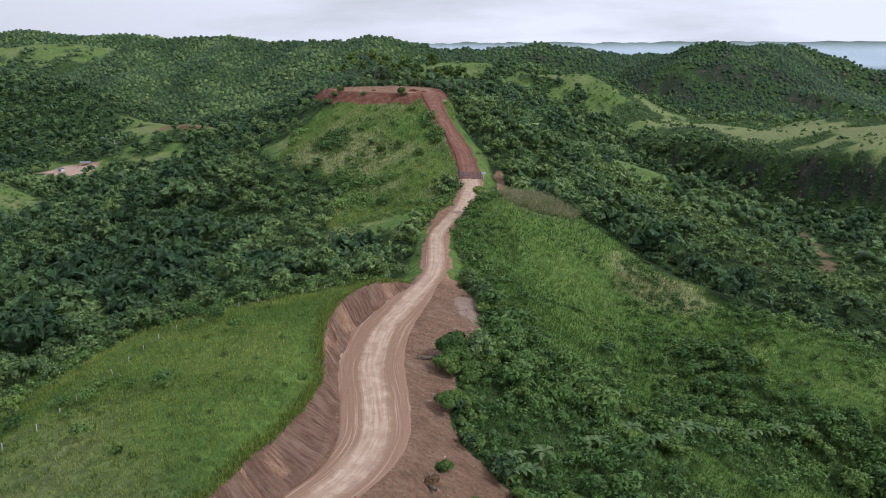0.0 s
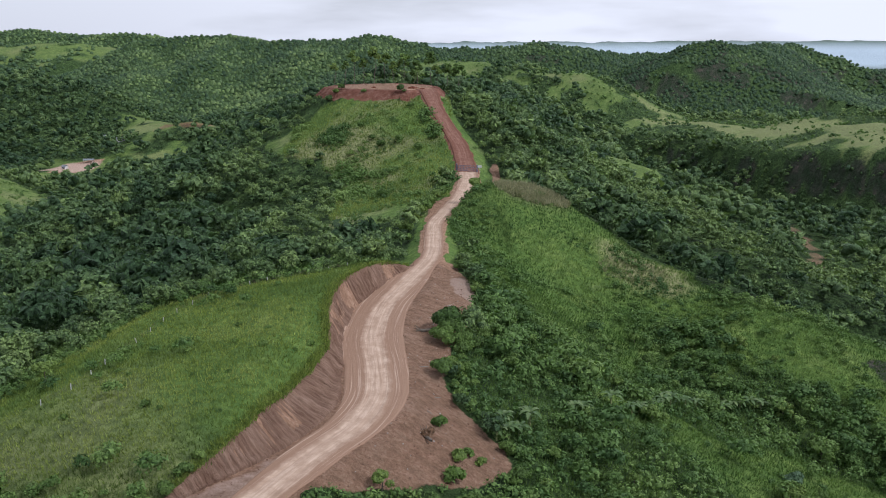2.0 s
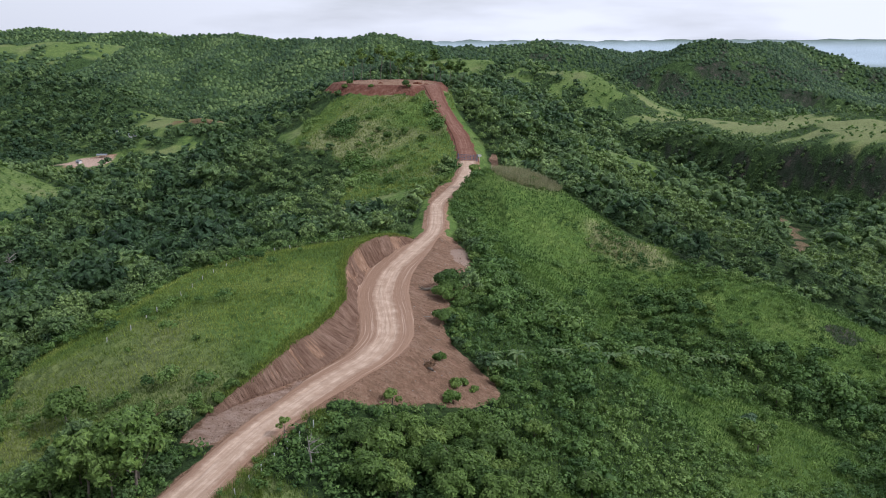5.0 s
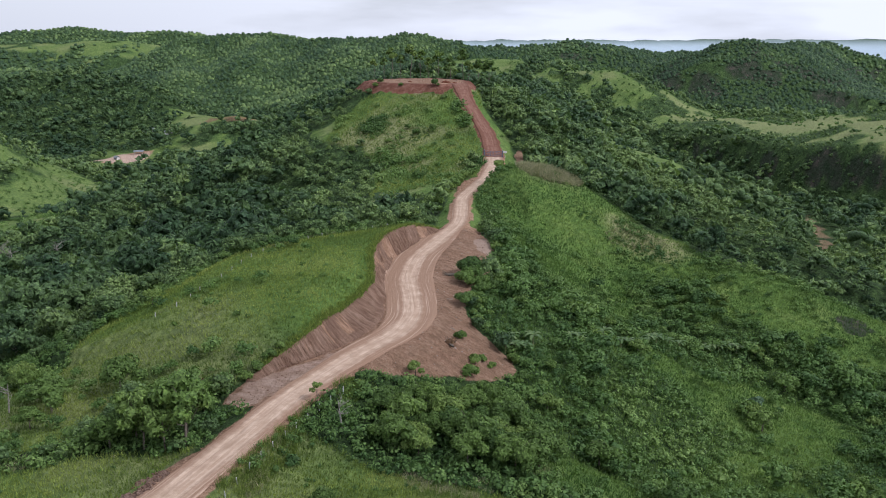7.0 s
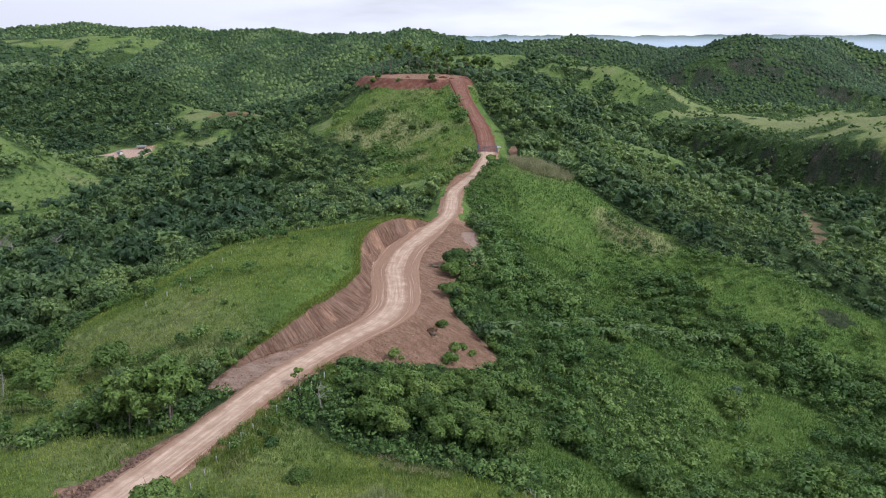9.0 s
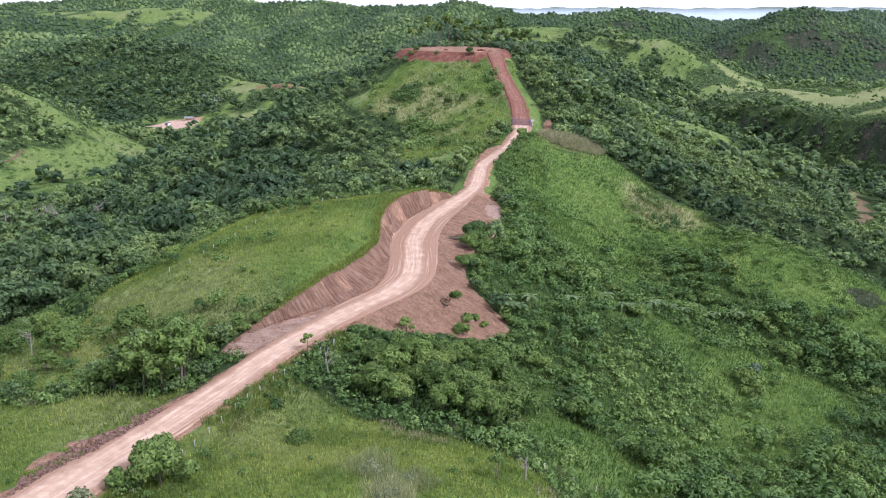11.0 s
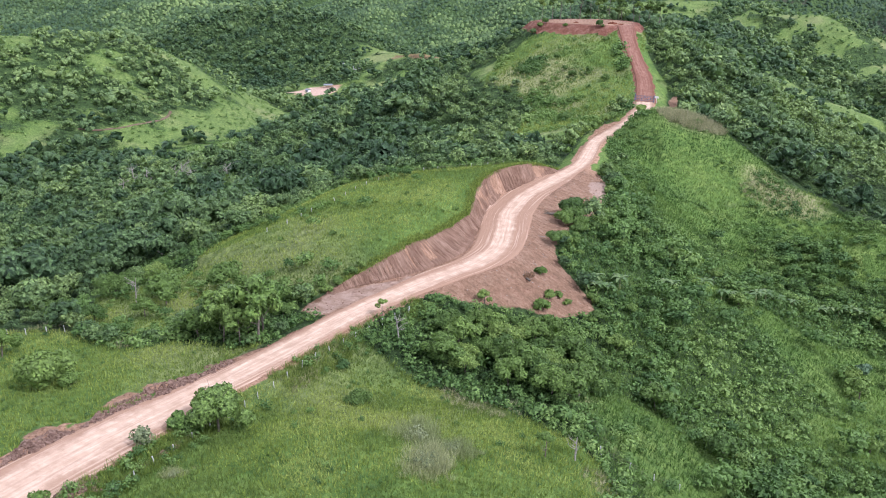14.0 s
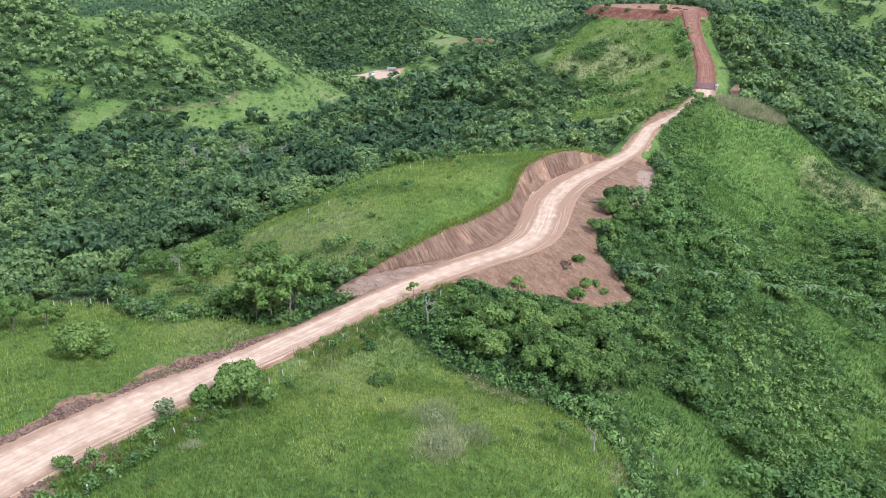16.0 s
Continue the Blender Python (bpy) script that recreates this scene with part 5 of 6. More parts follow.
TALL = [tuft(140 + k, 30, 1.5, 0.55) for k in range(4)]
TUFTS = [tuft(120 + k, 7, 0.5, 0.24) for k in range(5)]
x, y = places(-34, 26, -8, 54, 0.4, 206)
k = inside(x, y, NEAR_KNOLL) > -1.5
grass("knoll_grass", (x[k], y[k]), TUFTS, 1.0, BLADE, "lush green grass on the near knoll", 0.5 + 0.6 * fbm(x, y, 7, 121, 3)[k], 21)
x, y = places(-90, -30, -8, 50, 0.55, 207)
k = inside(x, y, MEADOW) > -1.5
grass("meadow_grass", (x[k], y[k]), TUFTS, 1.15, BLADE, "bright green meadow grass beside the road", 0.5 + 0.35 * fbm(x, y, 9, 122, 3)[k], 22)
x, y = places(-78, -4, 44, 155, 0.55, 208)
k = inside(x, y, GRASS_HILL) > -1.5
grass("hill_grass", (x[k], y[k]), TUFTS, 1.1, BLADE, "grazed green grass on the rounded hill", 0.45 + 0.6 * fbm(x, y, 9, 123, 3)[k], 23)
x, y = places(0, 70, 140, 215, 0.85, 209)
k = inside(x, y, KNOLL) > -1.5
grass("far_knoll_grass", (x[k], y[k]), TUFTS, 1.7, RANK, "tall green grass on the far knoll", 0.5 + 0.6 * fbm(x, y, 10, 124, 3)[k], 24)
x, y = places(4, 125, 22, 172, 0.72, 210)
k = inside(x, y, VALLEY) > 0
grass("slope_grass", (x[k], y[k]), TUFTS, 1.45, RANK, "rank green grass between the shrubs", 0.5 + 0.5 * fbm(x, y, 14, 125, 3)[k], 25, -1)

# overhanging grass on the lip of the cutting
r = np.random.RandomState(31)
at_y = np.tile(np.arange(66, 150, 0.2), 4)
lip_y = at_y + r.normal(0, 0.15, len(at_y))
lip_x = np.interp(at_y, BANK_Y, LIP_X) - np.abs(r.normal(0.1, 0.5, len(at_y))) + 0.05
z = ground_at(lip_x, lip_y)[0]
v, f, t = scatter(TUFTS, lip_x, lip_y, z + 0.05, r.uniform(0.7, 1.7, len(z)), r.uniform(0, 6.283, len(z)), np.clip(r.normal(0.45, 0.25, len(z)), 0, 1), r.randint(0, 5, len(z)))
tagged(mesh_object("lip_grass", v, f, BLADE, dict(tint=t)), "grass hanging over the lip of the cutting", "grass", kind="stuff")
# tall dry grass: crest of the knoll, tussocks on the near knoll and by the meadow
x, y = places(-70, 60, 5, 216, 0.7, 212)
crest = (np.hypot((x - 24) / 1.5, y - 204.5) < 6.5) | (np.hypot((x - 45) / 1.6, y - 178) < 5)
near = (fbm(x, y, 6, 131, 2) > 0.45) & (inside(x, y, NEAR_KNOLL) > -2.5) & (inside(x, y, NEAR_KNOLL) < 5) & (y > 26)
side_ = (fbm(x, y, 7, 132, 2) > 0.35) & (inside(x, y, MEADOW) > -4) & (inside(x, y, MEADOW) < 1.5) & (y > 30)
k = (crest | near | side_) & (ground_at(x, y)[1] < 0.2) & (r.uniform(0, 1, len(x)) < np.where(crest, 0.9, 0.6))
x, y = x[k], y[k]
z = ground_at(x, y)[0]
v, f, t = scatter(TALL, x, y, z, r.uniform(0.4, 0.8, len(x)) * np.where(y > 190, 1.7, np.where(y > 100, 0.8, 0.75)), r.uniform(0, 6.28, len(x)), r.uniform(0, 1, len(x)), r.randint(0, 4, len(x)))
tagged(mesh_object("dry_grass", v, f, STRAW, dict(tint=t)), "tall dry straw-coloured grass in tussocks", "grass", kind="stuff")

# tall grass on the verge between the road and the fence
x, y = places(-34, -10, 4, 66, 0.62, 220)
d_, side_, rest_ = nearest(x, y, ROAD_LINE)
e = d_ - rest_[:, 1]
k = (side_ < 0) & (e > 0.7) & (e < 4.2) & (r.uniform(0, 1, len(x)) < 1.1 * smooth(-0.6, 0.1, fbm(x, y, 6, 159, 3)))
x, y = x[k], y[k]
v, f, t = scatter(TALL, x, y, ground_at(x, y)[0], r.uniform(0.35, 0.85, len(x)), r.uniform(0, 6.28, len(x)), np.clip(r.normal(0.2, 0.2, len(x)), 0, 1), r.randint(0, 4, len(x)))
tagged(mesh_object("verge_grass", v, f, BLADE, dict(tint=t)), "tall grass on the verge beside the road", "grass", kind="stuff")

x, y = places(-34, -10, 2, 66, 1.15, 222)
d_, side_, rest_ = nearest(x, y, ROAD_LINE)
e = d_ - rest_[:, 1]
k = (side_ < 0) & (e > 0.8) & (e < 4.8) & (r.uniform(0, 1, len(x)) < 0.85 * smooth(-0.45, 0.25, fbm(x, y, 7, 160, 3)))
x, y = x[k], y[k]
plant("verge_weeds", LOW, x, y, r.uniform(0.3, 0.95, len(x)), r.uniform(0.1, 0.8, len(x)), SCRUB, "leafy weeds on the verge beside the fence", 0.1)

x, y = places(-80, 24, -6, 52, 1.3, 223)
q = fbm(x, y, 11, 161, 3)
k = (np.maximum(inside(x, y, NEAR_KNOLL), inside(x, y, MEADOW)) > 0.5) & (ground_at(x, y)[1] < 0.1) & (r.uniform(0, 1, len(x)) < 0.04 + 0.5 * smooth(0.25, 0.8, q))
x, y = x[k], y[k]
plant("knoll_weeds", LOW, x, y, r.uniform(0.12, 0.42, len(x)), r.uniform(0.0, 0.9, len(x)), SCRUB, "low leafy weeds in the near grass", 0.06)
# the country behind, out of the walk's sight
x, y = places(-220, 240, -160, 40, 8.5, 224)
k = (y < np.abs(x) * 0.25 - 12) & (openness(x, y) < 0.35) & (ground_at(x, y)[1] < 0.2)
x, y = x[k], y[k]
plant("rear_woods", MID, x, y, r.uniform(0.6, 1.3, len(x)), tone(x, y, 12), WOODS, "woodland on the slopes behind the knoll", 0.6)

# mottled growth on the slope below the pad
x, y = places(-62, 6, 226, 380, 1.6, 215)
q = fbm(x, y, 17, 141, 3)
k = (openness(x, y) > 0.4) & (x < 4) & (ground_at(x, y)[1] < 0.2) & (q > -0.12 + 0.7 * smooth(312, 326, y) + 0.7 * smooth(-18, -8, x) * smooth(262, 275, y))
x, y, q = x[k], y[k], q[k]
plant("slope_growth", MAT, x, y, r.uniform(0.5, 1.2, len(x)) * (0.8 + 1.2 * smooth(0.25, 0.7, q)), 0.55 + 0.5 * fbm(x, y, 22, 143, 2), SCRUB, "patches of low bushes on the slope below the pad", 0.25)
x, y = places(-62, 6, 226, 380, 1.3, 216)
q = fbm(x, y, 20, 145, 3)
k = (openness(x, y) > 0.4) & (x < 4) & (ground_at(x, y)[1] < 0.2)
grass("slope_tufts", (x[k], y[k]), TUFTS, 2.2, BLADE, "rough grass on the slope below the pad", 0.3 + 0.5 * q[k], 26)


# ---------------------------------------------------------------- single plants
def tris_part(name, vf, mat, parent, label="", smooth_=False):
    ob = mesh_object(name, vf[0], vf[1], mat, parent=parent, smooth_=smooth_)
    return tagged(ob, label)


def wood_of(rng, height, radius, limbs, reach, lean=0.12):
    """Trunk and limbs as tapered tubes."""
    bend = rng.uniform(-lean, lean, 2) * height
    trunk = [(0, 0, -0.3), (bend[0] * 0.3, bend[1] * 0.3, height * 0.3), (bend[0] * 0.7, bend[1] * 0.7, height * 0.6), (bend[0], bend[1], height * 0.92)]
    pieces = [tube(trunk, [radius * 1.3, radius, radius * 0.7, radius * 0.25], 7)]
    for k in range(limbs):
        w = 2 * math.pi * (k + rng.uniform(0, 0.6)) / limbs
        h0 = height * rng.uniform(0.28, 0.7)
        s = np.array([bend[0], bend[1], 0]) * (h0 / height) + (0, 0, h0)
        e = s + np.array([math.cos(w) * reach, math.sin(w) * reach, height * rng.uniform(0.12, 0.34)]) * rng.uniform(0.7, 1.1)
        m_ = (s + e) / 2 + (0, 0, -0.06 * height)
        pieces.append(tube([s, m_, e], [radius * 0.5, radius * 0.32, radius * 0.1], 5))
    return join(pieces)


def broadleaf_tree(seed, radius, height, leaves, size, lobes, label, name="tree", leaf=None, base=0.2, core=True):
    r = np.random.RandomState(seed)
    ob = new(name)
    tagged(ob, label, "tree", kind="thing")
    tris_part("trunk", wood_of(r, height * 0.85, 0.026 * radius + 0.035, 5, radius * 0.62), BARK, ob, "", True)
    (v, f), where = crown(r, radius, height * 0.85, height * base, lobes, leaves, size, core, 0.74, 0.84)
    tris_part("crown", (v, f), leaf or LEAF, ob)
    return ob


def bush(seed, radius, height, leaves, size, label, leaf=None):
    r = np.random.RandomState(seed)
    ob = new("bush")
    tagged(ob, label, "bush", kind="thing")
    tris_part("stem", wood_of(r, height * 0.7, 0.03, 4, radius * 0.6), BARK, ob)
    (v, f), where = crown(r, radius, height, height * 0.08, 5, leaves, size, True)
    tris_part("foliage", (v, f), leaf or LEAF, ob)
    return ob


def bare_tree(seed, height, limbs, label, name="dead_tree"):
    r = np.random.RandomState(seed)
    ob = new(name)
    tagged(ob, label, "dead tree", kind="thing")
    bend = r.uniform(-0.1, 0.1, 2) * height
    tris_part("trunk", tube([(0, 0, -0.3), (bend[0] * 0.5, bend[1] * 0.5, height * 0.5), (bend[0], bend[1], height)], [0.13, 0.09, 0.025], 7), DEAD, ob, "", True)
    for k in range(limbs):
        w, h0 = r.uniform(0, 6.283), height * r.uniform(0.3, 0.85)
        s = np.array([bend[0] * h0 / height, bend[1] * h0 / height, h0])
        e = s + np.array([math.cos(w), math.sin(w), r.uniform(0.3, 1.1)]) * height * r.uniform(0.18, 0.4)
        m_ = (s + e) / 2 + r.normal(0, 0.08, 3)
        twigs = [tube([s, m_, e], [0.055, 0.035, 0.012], 5)]
        for j in range(3):
            p = m_ + (e - m_) * r.uniform(0.2, 0.9)
            twigs.append(tube([p, p + r.normal(0, 0.35, 3) + (0, 0, 0.3)], [0.02, 0.006], 4))
        tris_part("branch", join(twigs), DEAD, ob)
    return ob


def banana_plant(seed):
    r = np.random.RandomState(seed)
    ob = new("banana_plant")
    tagged(ob, "banana plant with long arching leaves in the undergrowth", "banana plant", "row of banana plants", "thing")
    tris_part("stem", tube([(0, 0, -0.2), (0.03, 0.02, 1.0), (0.0, 0.05, 1.9)], [0.16, 0.13, 0.07], 7), BANANA_STEM, ob, "pale green fleshy stem", True)
    for k in range(8):
        w = 2.4 * k + r.uniform(-0.3, 0.3)
        length, rise = r.uniform(1.6, 2.4), r.uniform(0.25, 1.0)
        n = 7
        u = np.linspace(0, 1, n)
        out = length * (u - 0.12 * u * u)
        up = 1.8 + rise * length * (u - (0.75 + 0.3 * (1 - rise)) * u * u * 1.25)
        wide = 0.30 * np.sin(np.pi * np.clip(u * 0.92 + 0.06, 0, 1)) ** 0.6
        c, s = math.cos(w), math.sin(w)
        rows = []
        for j in range(n):
            mid = np.array([c * out[j], s * out[j], up[j]])
            side = np.array([-s, c, 0]) * wide[j]
            rows += [mid - side + (0, 0, 0.09 * wide[j] / 0.3), mid, mid + side + (0, 0, 0.09 * wide[j] / 0.3)]
        f = []
        for j in range(n - 1):
            for q in (0, 1):
                a = 3 * j + q
                f += [(a, a + 1, a + 4), (a, a + 4, a + 3)]
        tris_part("leaf", (np.array(rows), np.array(f)), BANANA_LEAF, ob, "", True)
    return ob


BANANA_STEM = plain_material("banana_stem", (0.16, 0.20, 0.07), (0.26, 0.27, 0.12), 8, 0.6)
BANANA_LEAF = leaf_material("banana_leaf", (0.07, 0.125, 0.04), (0.10, 0.165, 0.056), (0.15, 0.21, 0.085), shared=False, rough=0.42, vary=0.5)
GREY_LEAF = leaf_material("grey_leaves", (0.13, 0.165, 0.085), (0.18, 0.215, 0.115), (0.25, 0.28, 0.165), shared=False)
TUSSOCK = leaf_material("tussock_grass", (0.19, 0.235, 0.105), (0.265, 0.30, 0.145), (0.38, 0.385, 0.225), shared=False, vary=0.6)
RUST_LEAF = leaf_material("withered_leaves", (0.10, 0.055, 0.035), (0.16, 0.09, 0.055), (0.22, 0.13, 0.08), shared=False)
BLUE_LEAF = leaf_material("bluish_leaves", (0.07, 0.13, 0.075), (0.09, 0.155, 0.09), (0.12, 0.19, 0.11), shared=False)
FRESH_LEAF = leaf_material("fresh_leaves", (0.105, 0.175, 0.045), (0.125, 0.2, 0.05), (0.15, 0.225, 0.06), shared=False)
DARK_LEAF = leaf_material("dark_leaves", (0.058, 0.108, 0.028), (0.08, 0.142, 0.036), (0.11, 0.178, 0.046), shared=False, vary=0.7)


def spot(x, y, turn=0.0, scale=1.0, sink=0.1):
    z = float(ground_at(np.array([x]), np.array([y]))[0][0])
    return pose(x, y, z - sink, 0, 0, turn) @ Matrix.Scale(scale, 4)


def set_at(ob, x, y, turn=0.0, scale=1.0, sink=0.1):
    ob.matrix_basis = spot(x, y, turn, scale, sink)
    return ob


def spread_out(protos, spots, rng, low, high, group=""):
    """Put the first of each kind on a spot and copies on the rest."""
    for k, (px, py) in enumerate(spots):
        p = protos[k % len(protos)]
        turn, scale = rng.uniform(0, 360), rng.uniform(low, high)
        if k < len(protos):
            set_at(p, px, py, turn, scale)
            tagged(p, group=group)
        else:
            copy_thing(p, spot(px, py, turn, scale))


rr = np.random.RandomState(77)
# tree beside the near road, and the young trees on the knoll
set_at(broadleaf_tree(301, 3.2, 6.6, 5600, 0.17, 14, "round light green tree leaning over the road's edge", base=0.0, leaf=FRESH_LEAF), -23.8, 23.6, 30, 1.0)
set_at(broadleaf_tree(308, 1.5, 3.2, 1500, 0.17, 6, "low light green sapling beside the round tree", base=0.0, leaf=FRESH_LEAF), -26.8, 21.4, 30, 1.0)
set_at(broadleaf_tree(302, 1.25, 3.4, 1500, 0.095, 7, "slim young green tree standing alone in the grass", base=0.25, core=False), 9.4, 32.2, 0, 1.0)
set_at(bare_tree(303, 3.0, 5, "thin leafless sapling among dry grass"), 12.3, 34.4)
set_at(bush(304, 1.9, 1.2, 1500, 0.1, "low wide green bush in the knoll grass"), -13.4, 37.2, 0, 1.0)
set_at(bush(305, 0.9, 1.3, 350, 0.13, "small leafy bush on the road shoulder"), -31.0, 6.0, 20, 1.0)
set_at(bush(306, 1.3, 1.5, 420, 0.13, "thin scrubby bush on the earth bank", GREY_LEAF), -28.6, 17.6, 70, 1.15)
set_at(bush(307, 1.0, 1.0, 420, 0.12, "yellowish green bush by the fence", SCRUB), -18.2, 44.6, 70, 1.0)
for k, (bx, by, s) in enumerate([(-0.6, 21.8, 0.95), (-3.0, 27.0, 0.9), (0.8, 26.2, 0.7), (-23.2, 14.4, 0.4)]):
    ob = new("tussock")
    tagged(ob, "grey-green tangle of tall grass and shrub on the knoll", "tussock", "tussocks on the knoll", "thing")
    r = np.random.RandomState(500 + k)
    cx, cy = r.normal(0, 1.15, 160), r.normal(0, 1.6, 160)
    v, f, t = scatter(TALL, cx, cy, 0 * cx, r.uniform(0.5, 1.05, 160), r.uniform(0, 6.28, 160), r.uniform(0, 1, 160), r.randint(0, 4, 160))
    tris_part("grass_blade", (v, f), TUSSOCK, ob)
    (v, f), where = crown(r, 1.9, 0.8, 0.05, 7, 500, 0.09, True)
    tris_part("foliage", (v, f), GREY_LEAF, ob)
    set_at(ob, bx, by, 40 * k, s)
# meadow trees left of the road
for k, (bx, by, s) in enumerate([(-68.5, 35.6, 1.15), (-65.0, 38.0, 0.9), (-72, 33, 1.0)]):
    set_at(broadleaf_tree(320 + k, 2.6, 4.6, 2400, 0.19, 9, "small round tree at the meadow's edge", base=0.25), bx, by, 50 * k, s)
clump = [broadleaf_tree(310 + k_, 2.2, 6.6, 1150, 0.2, 11, "tall airy light green tree beside the road", base=0.12, core=False, leaf=None if k_ else FRESH_LEAF) for k_ in range(2)]
spread_out(clump, [(-36.4, 46.6), (-33.6, 46.0), (-31.6, 47.2), (-34.8, 49.0), (-32.4, 50.2), (-38.0, 48.6)], rr, 0.95, 1.4, "airy trees beside the road")
set_at(bush(325, 2.8, 3.0, 2800, 0.18, "big spreading green bush in the meadow"), -51.0, 30.3, 10, 1.2)
set_at(bush(326, 1.4, 1.4, 1000, 0.11, "round green bush in the meadow"), -47.6, 30.2, 10, 1.0)
# small trees and shrubs of the grass hill and the bare earth
set_at(broadleaf_tree(330, 1.7, 2.9, 650, 0.16, 6, "small umbrella-shaped tree on the grass hill", base=0.3, core=False), -54.6, 97.5, 0, 1.0)
hill = [(-23.3, 93.8), (-27.8, 96.7), (-34.1, 95.5), (-17.6, 97.5), (-37.3, 107.7), (-33.7, 112.0), (-34.6, 80.7), (-32.4, 79.4), (-19.2, 94.5), (-29, 104), (-45, 82), (-40, 90), (-22, 108), (-26, 86), (-52, 92)]
spread_out([bush(340 + k, 0.75, 0.8, 260, 0.16, "small green shrub in the hill grass") for k in range(3)], hill, rr, 0.6, 1.1, "shrubs on the grass hill")
earth = [(-0.4, 86.0), (0.2, 86.6), (3.6, 83.6), (2.4, 81.8), (5.2, 83.0), (1.6, 77.6)]
spread_out([bush(345 + k, 0.8, 0.9, 280, 0.18, "small green shrub rooted in the spilled earth") for k in range(2)], earth, rr, 0.8, 1.4, "shrubs on the spilled earth")
fringe = spline([(8.8, 82.5, 0), (9.2, 87, 0), (6.4, 92.5, 0), (2.8, 95.6, 0), (1.6, 99.5, 0), (2.2, 104, 0), (3.4, 111, 0), (5.6, 118, 0), (7.2, 130, 0), (7, 144, 0), (4.5, 154, 0)], 2.0)[:, :2]
fringe = fringe + rr.normal(0, 0.8, fringe.shape) + (0.9, 0)
spread_out([bush(356 + k_, 1.3 + 0.25 * k_, 1.6 + 0.4 * k_, 700, 0.18, "leafy bush crowding over the edge of the earth") for k_ in range(3)], [tuple(p) for p in fringe], rr, 0.6, 1.25, "bushes fringing the spilled earth")
spread_out([bush(450 + k_, 1.7, 2.6, 650, 0.24, "rounded bush where the road passes the knoll") for k_ in range(2)], [(-8.4, 186.2), (-6.8, 191.7), (-5.0, 198), (-3.6, 203), (-2.6, 210), (-1.4, 216), (-0.2, 223), (0.6, 231), (1.4, 241), (-7.6, 176), (-5.6, 206), (9.4, 214), (11.0, 222)], rr, 0.75, 1.2, "bushes beside the far road")
edge_bushes = [(0.4, 111.5), (1.9, 114.2), (3.0, 118), (1.4, 117), (3.4, 112), (0.4, 99.6), (1.6, 101.8)]
spread_out([bush(348 + k, 1.9, 2.9, 1500, 0.18, "tall olive bush on the edge of the spilled earth", DARK_LEAF if k else None) for k in range(2)], edge_bushes, rr, 0.8, 1.25, "bushes on the earth's edge")
spread_out([bush(365 + k_, 1.3, 1.4, 700, 0.16, "leafy bush on the grassy end of the cutting") for k_ in range(2)], [(-28.8, 64), (-27.8, 66), (-26.6, 68.2), (-25.6, 70.2), (-30.6, 63), (-31.4, 60.8), (-30.2, 65.4), (-31.8, 57.6)], rr, 0.6, 1.15, "bushes at the cutting's end")
set_at(broadleaf_tree(350, 0.9, 2.6, 300, 0.14, 5, "feathery sapling on the roadside", base=0.35, core=False), -18.0, 58.4, 0, 1.0)
set_at(bare_tree(351, 4.2, 8, "pale leafless tree beside the dark thicket"), -14.2, 54.6, 0, 1.0)
set_at(bare_tree(352, 4.6, 9, "pale leafless tree at the wood's edge"), -64, 66, 0, 1.0)
for k_, (bx, by, s) in enumerate([(-205, 262, 2.3), (-190, 250, 1.9), (-168, 242, 2.1), (-176, 250, 1.7), (-160, 236, 1.8), (-134, 219, 1.9), (-198, 244, 1.6)]):
    set_at(bare_tree(610 + k_, 4.6, 10, "pale grey leafless tree among the valley woods"), bx, by, 60 * k_, s)
set_at(bare_tree(353, 3.8, 8, "bare grey tree above the valley wood"), -82, 100, 0, 1.1)
set_at(bush(354, 1.8, 1.5, 800, 0.19, "dense bluish-green dome-shaped bush", BLUE_LEAF), 56.9, 110.6, 0, 1.0)
set_at(broadleaf_tree(355, 2.6, 6.0, 1500, 0.2, 9, "dark upright tree in the lower thicket", leaf=DARK_LEAF, base=0.05), 29.5, 58, 0, 1.0)

set_at(broadleaf_tree(357, 1.4, 3.4, 900, 0.12, 7, "feathery green sapling at the foot of the spilled earth", base=0.1, core=False), -6.2, 71.6, 0, 1.0)
set_at(bush(358, 1.3, 1.7, 700, 0.12, "withered rust-brown shrub at the cutting's end", RUST_LEAF), -33.6, 63.2, 0, 1.0)
set_at(bush(359, 1.0, 0.9, 420, 0.12, "withered brown brushwood on the spilled earth", RUST_LEAF), -1.2, 83.2, 0, 1.0)

# thickets beside the road: every tree its own
kinds = [broadleaf_tree(360 + k, 2.3 + 0.35 * k, 4.6 + 0.5 * (k % 3), 2300, 0.155, 12, ("dark green broadleaf tree in the roadside thicket", "leafy green tree in the roadside thicket", "spreading fresh green tree in the roadside thicket", "dense dark tree in the roadside thicket")[k], leaf=DARK_LEAF if k == 3 else None, base=0.1) for k in range(4)]
spots = []
for poly, gap in ((NEAR_WOODS[1], 3.2), (NEAR_WOODS[0], 4.2), (SPARSE, 8.0)):
    px, py = places(-80, 20, 34, 94, gap, 301)
    z, b_ = ground_at(px, py)
    k = (inside(px, py, poly) > (2.6 if poly is NEAR_WOODS[1] else 0)) & (b_ < 0.1) & ((openness(px, py) < 0.5) | (poly is SPARSE)) & ((px > -10) | (px < -31))
    spots += list(zip(px[k], py[k]))
spread_out(kinds, spots, rr, 0.6, 1.25, "thicket beside the road")
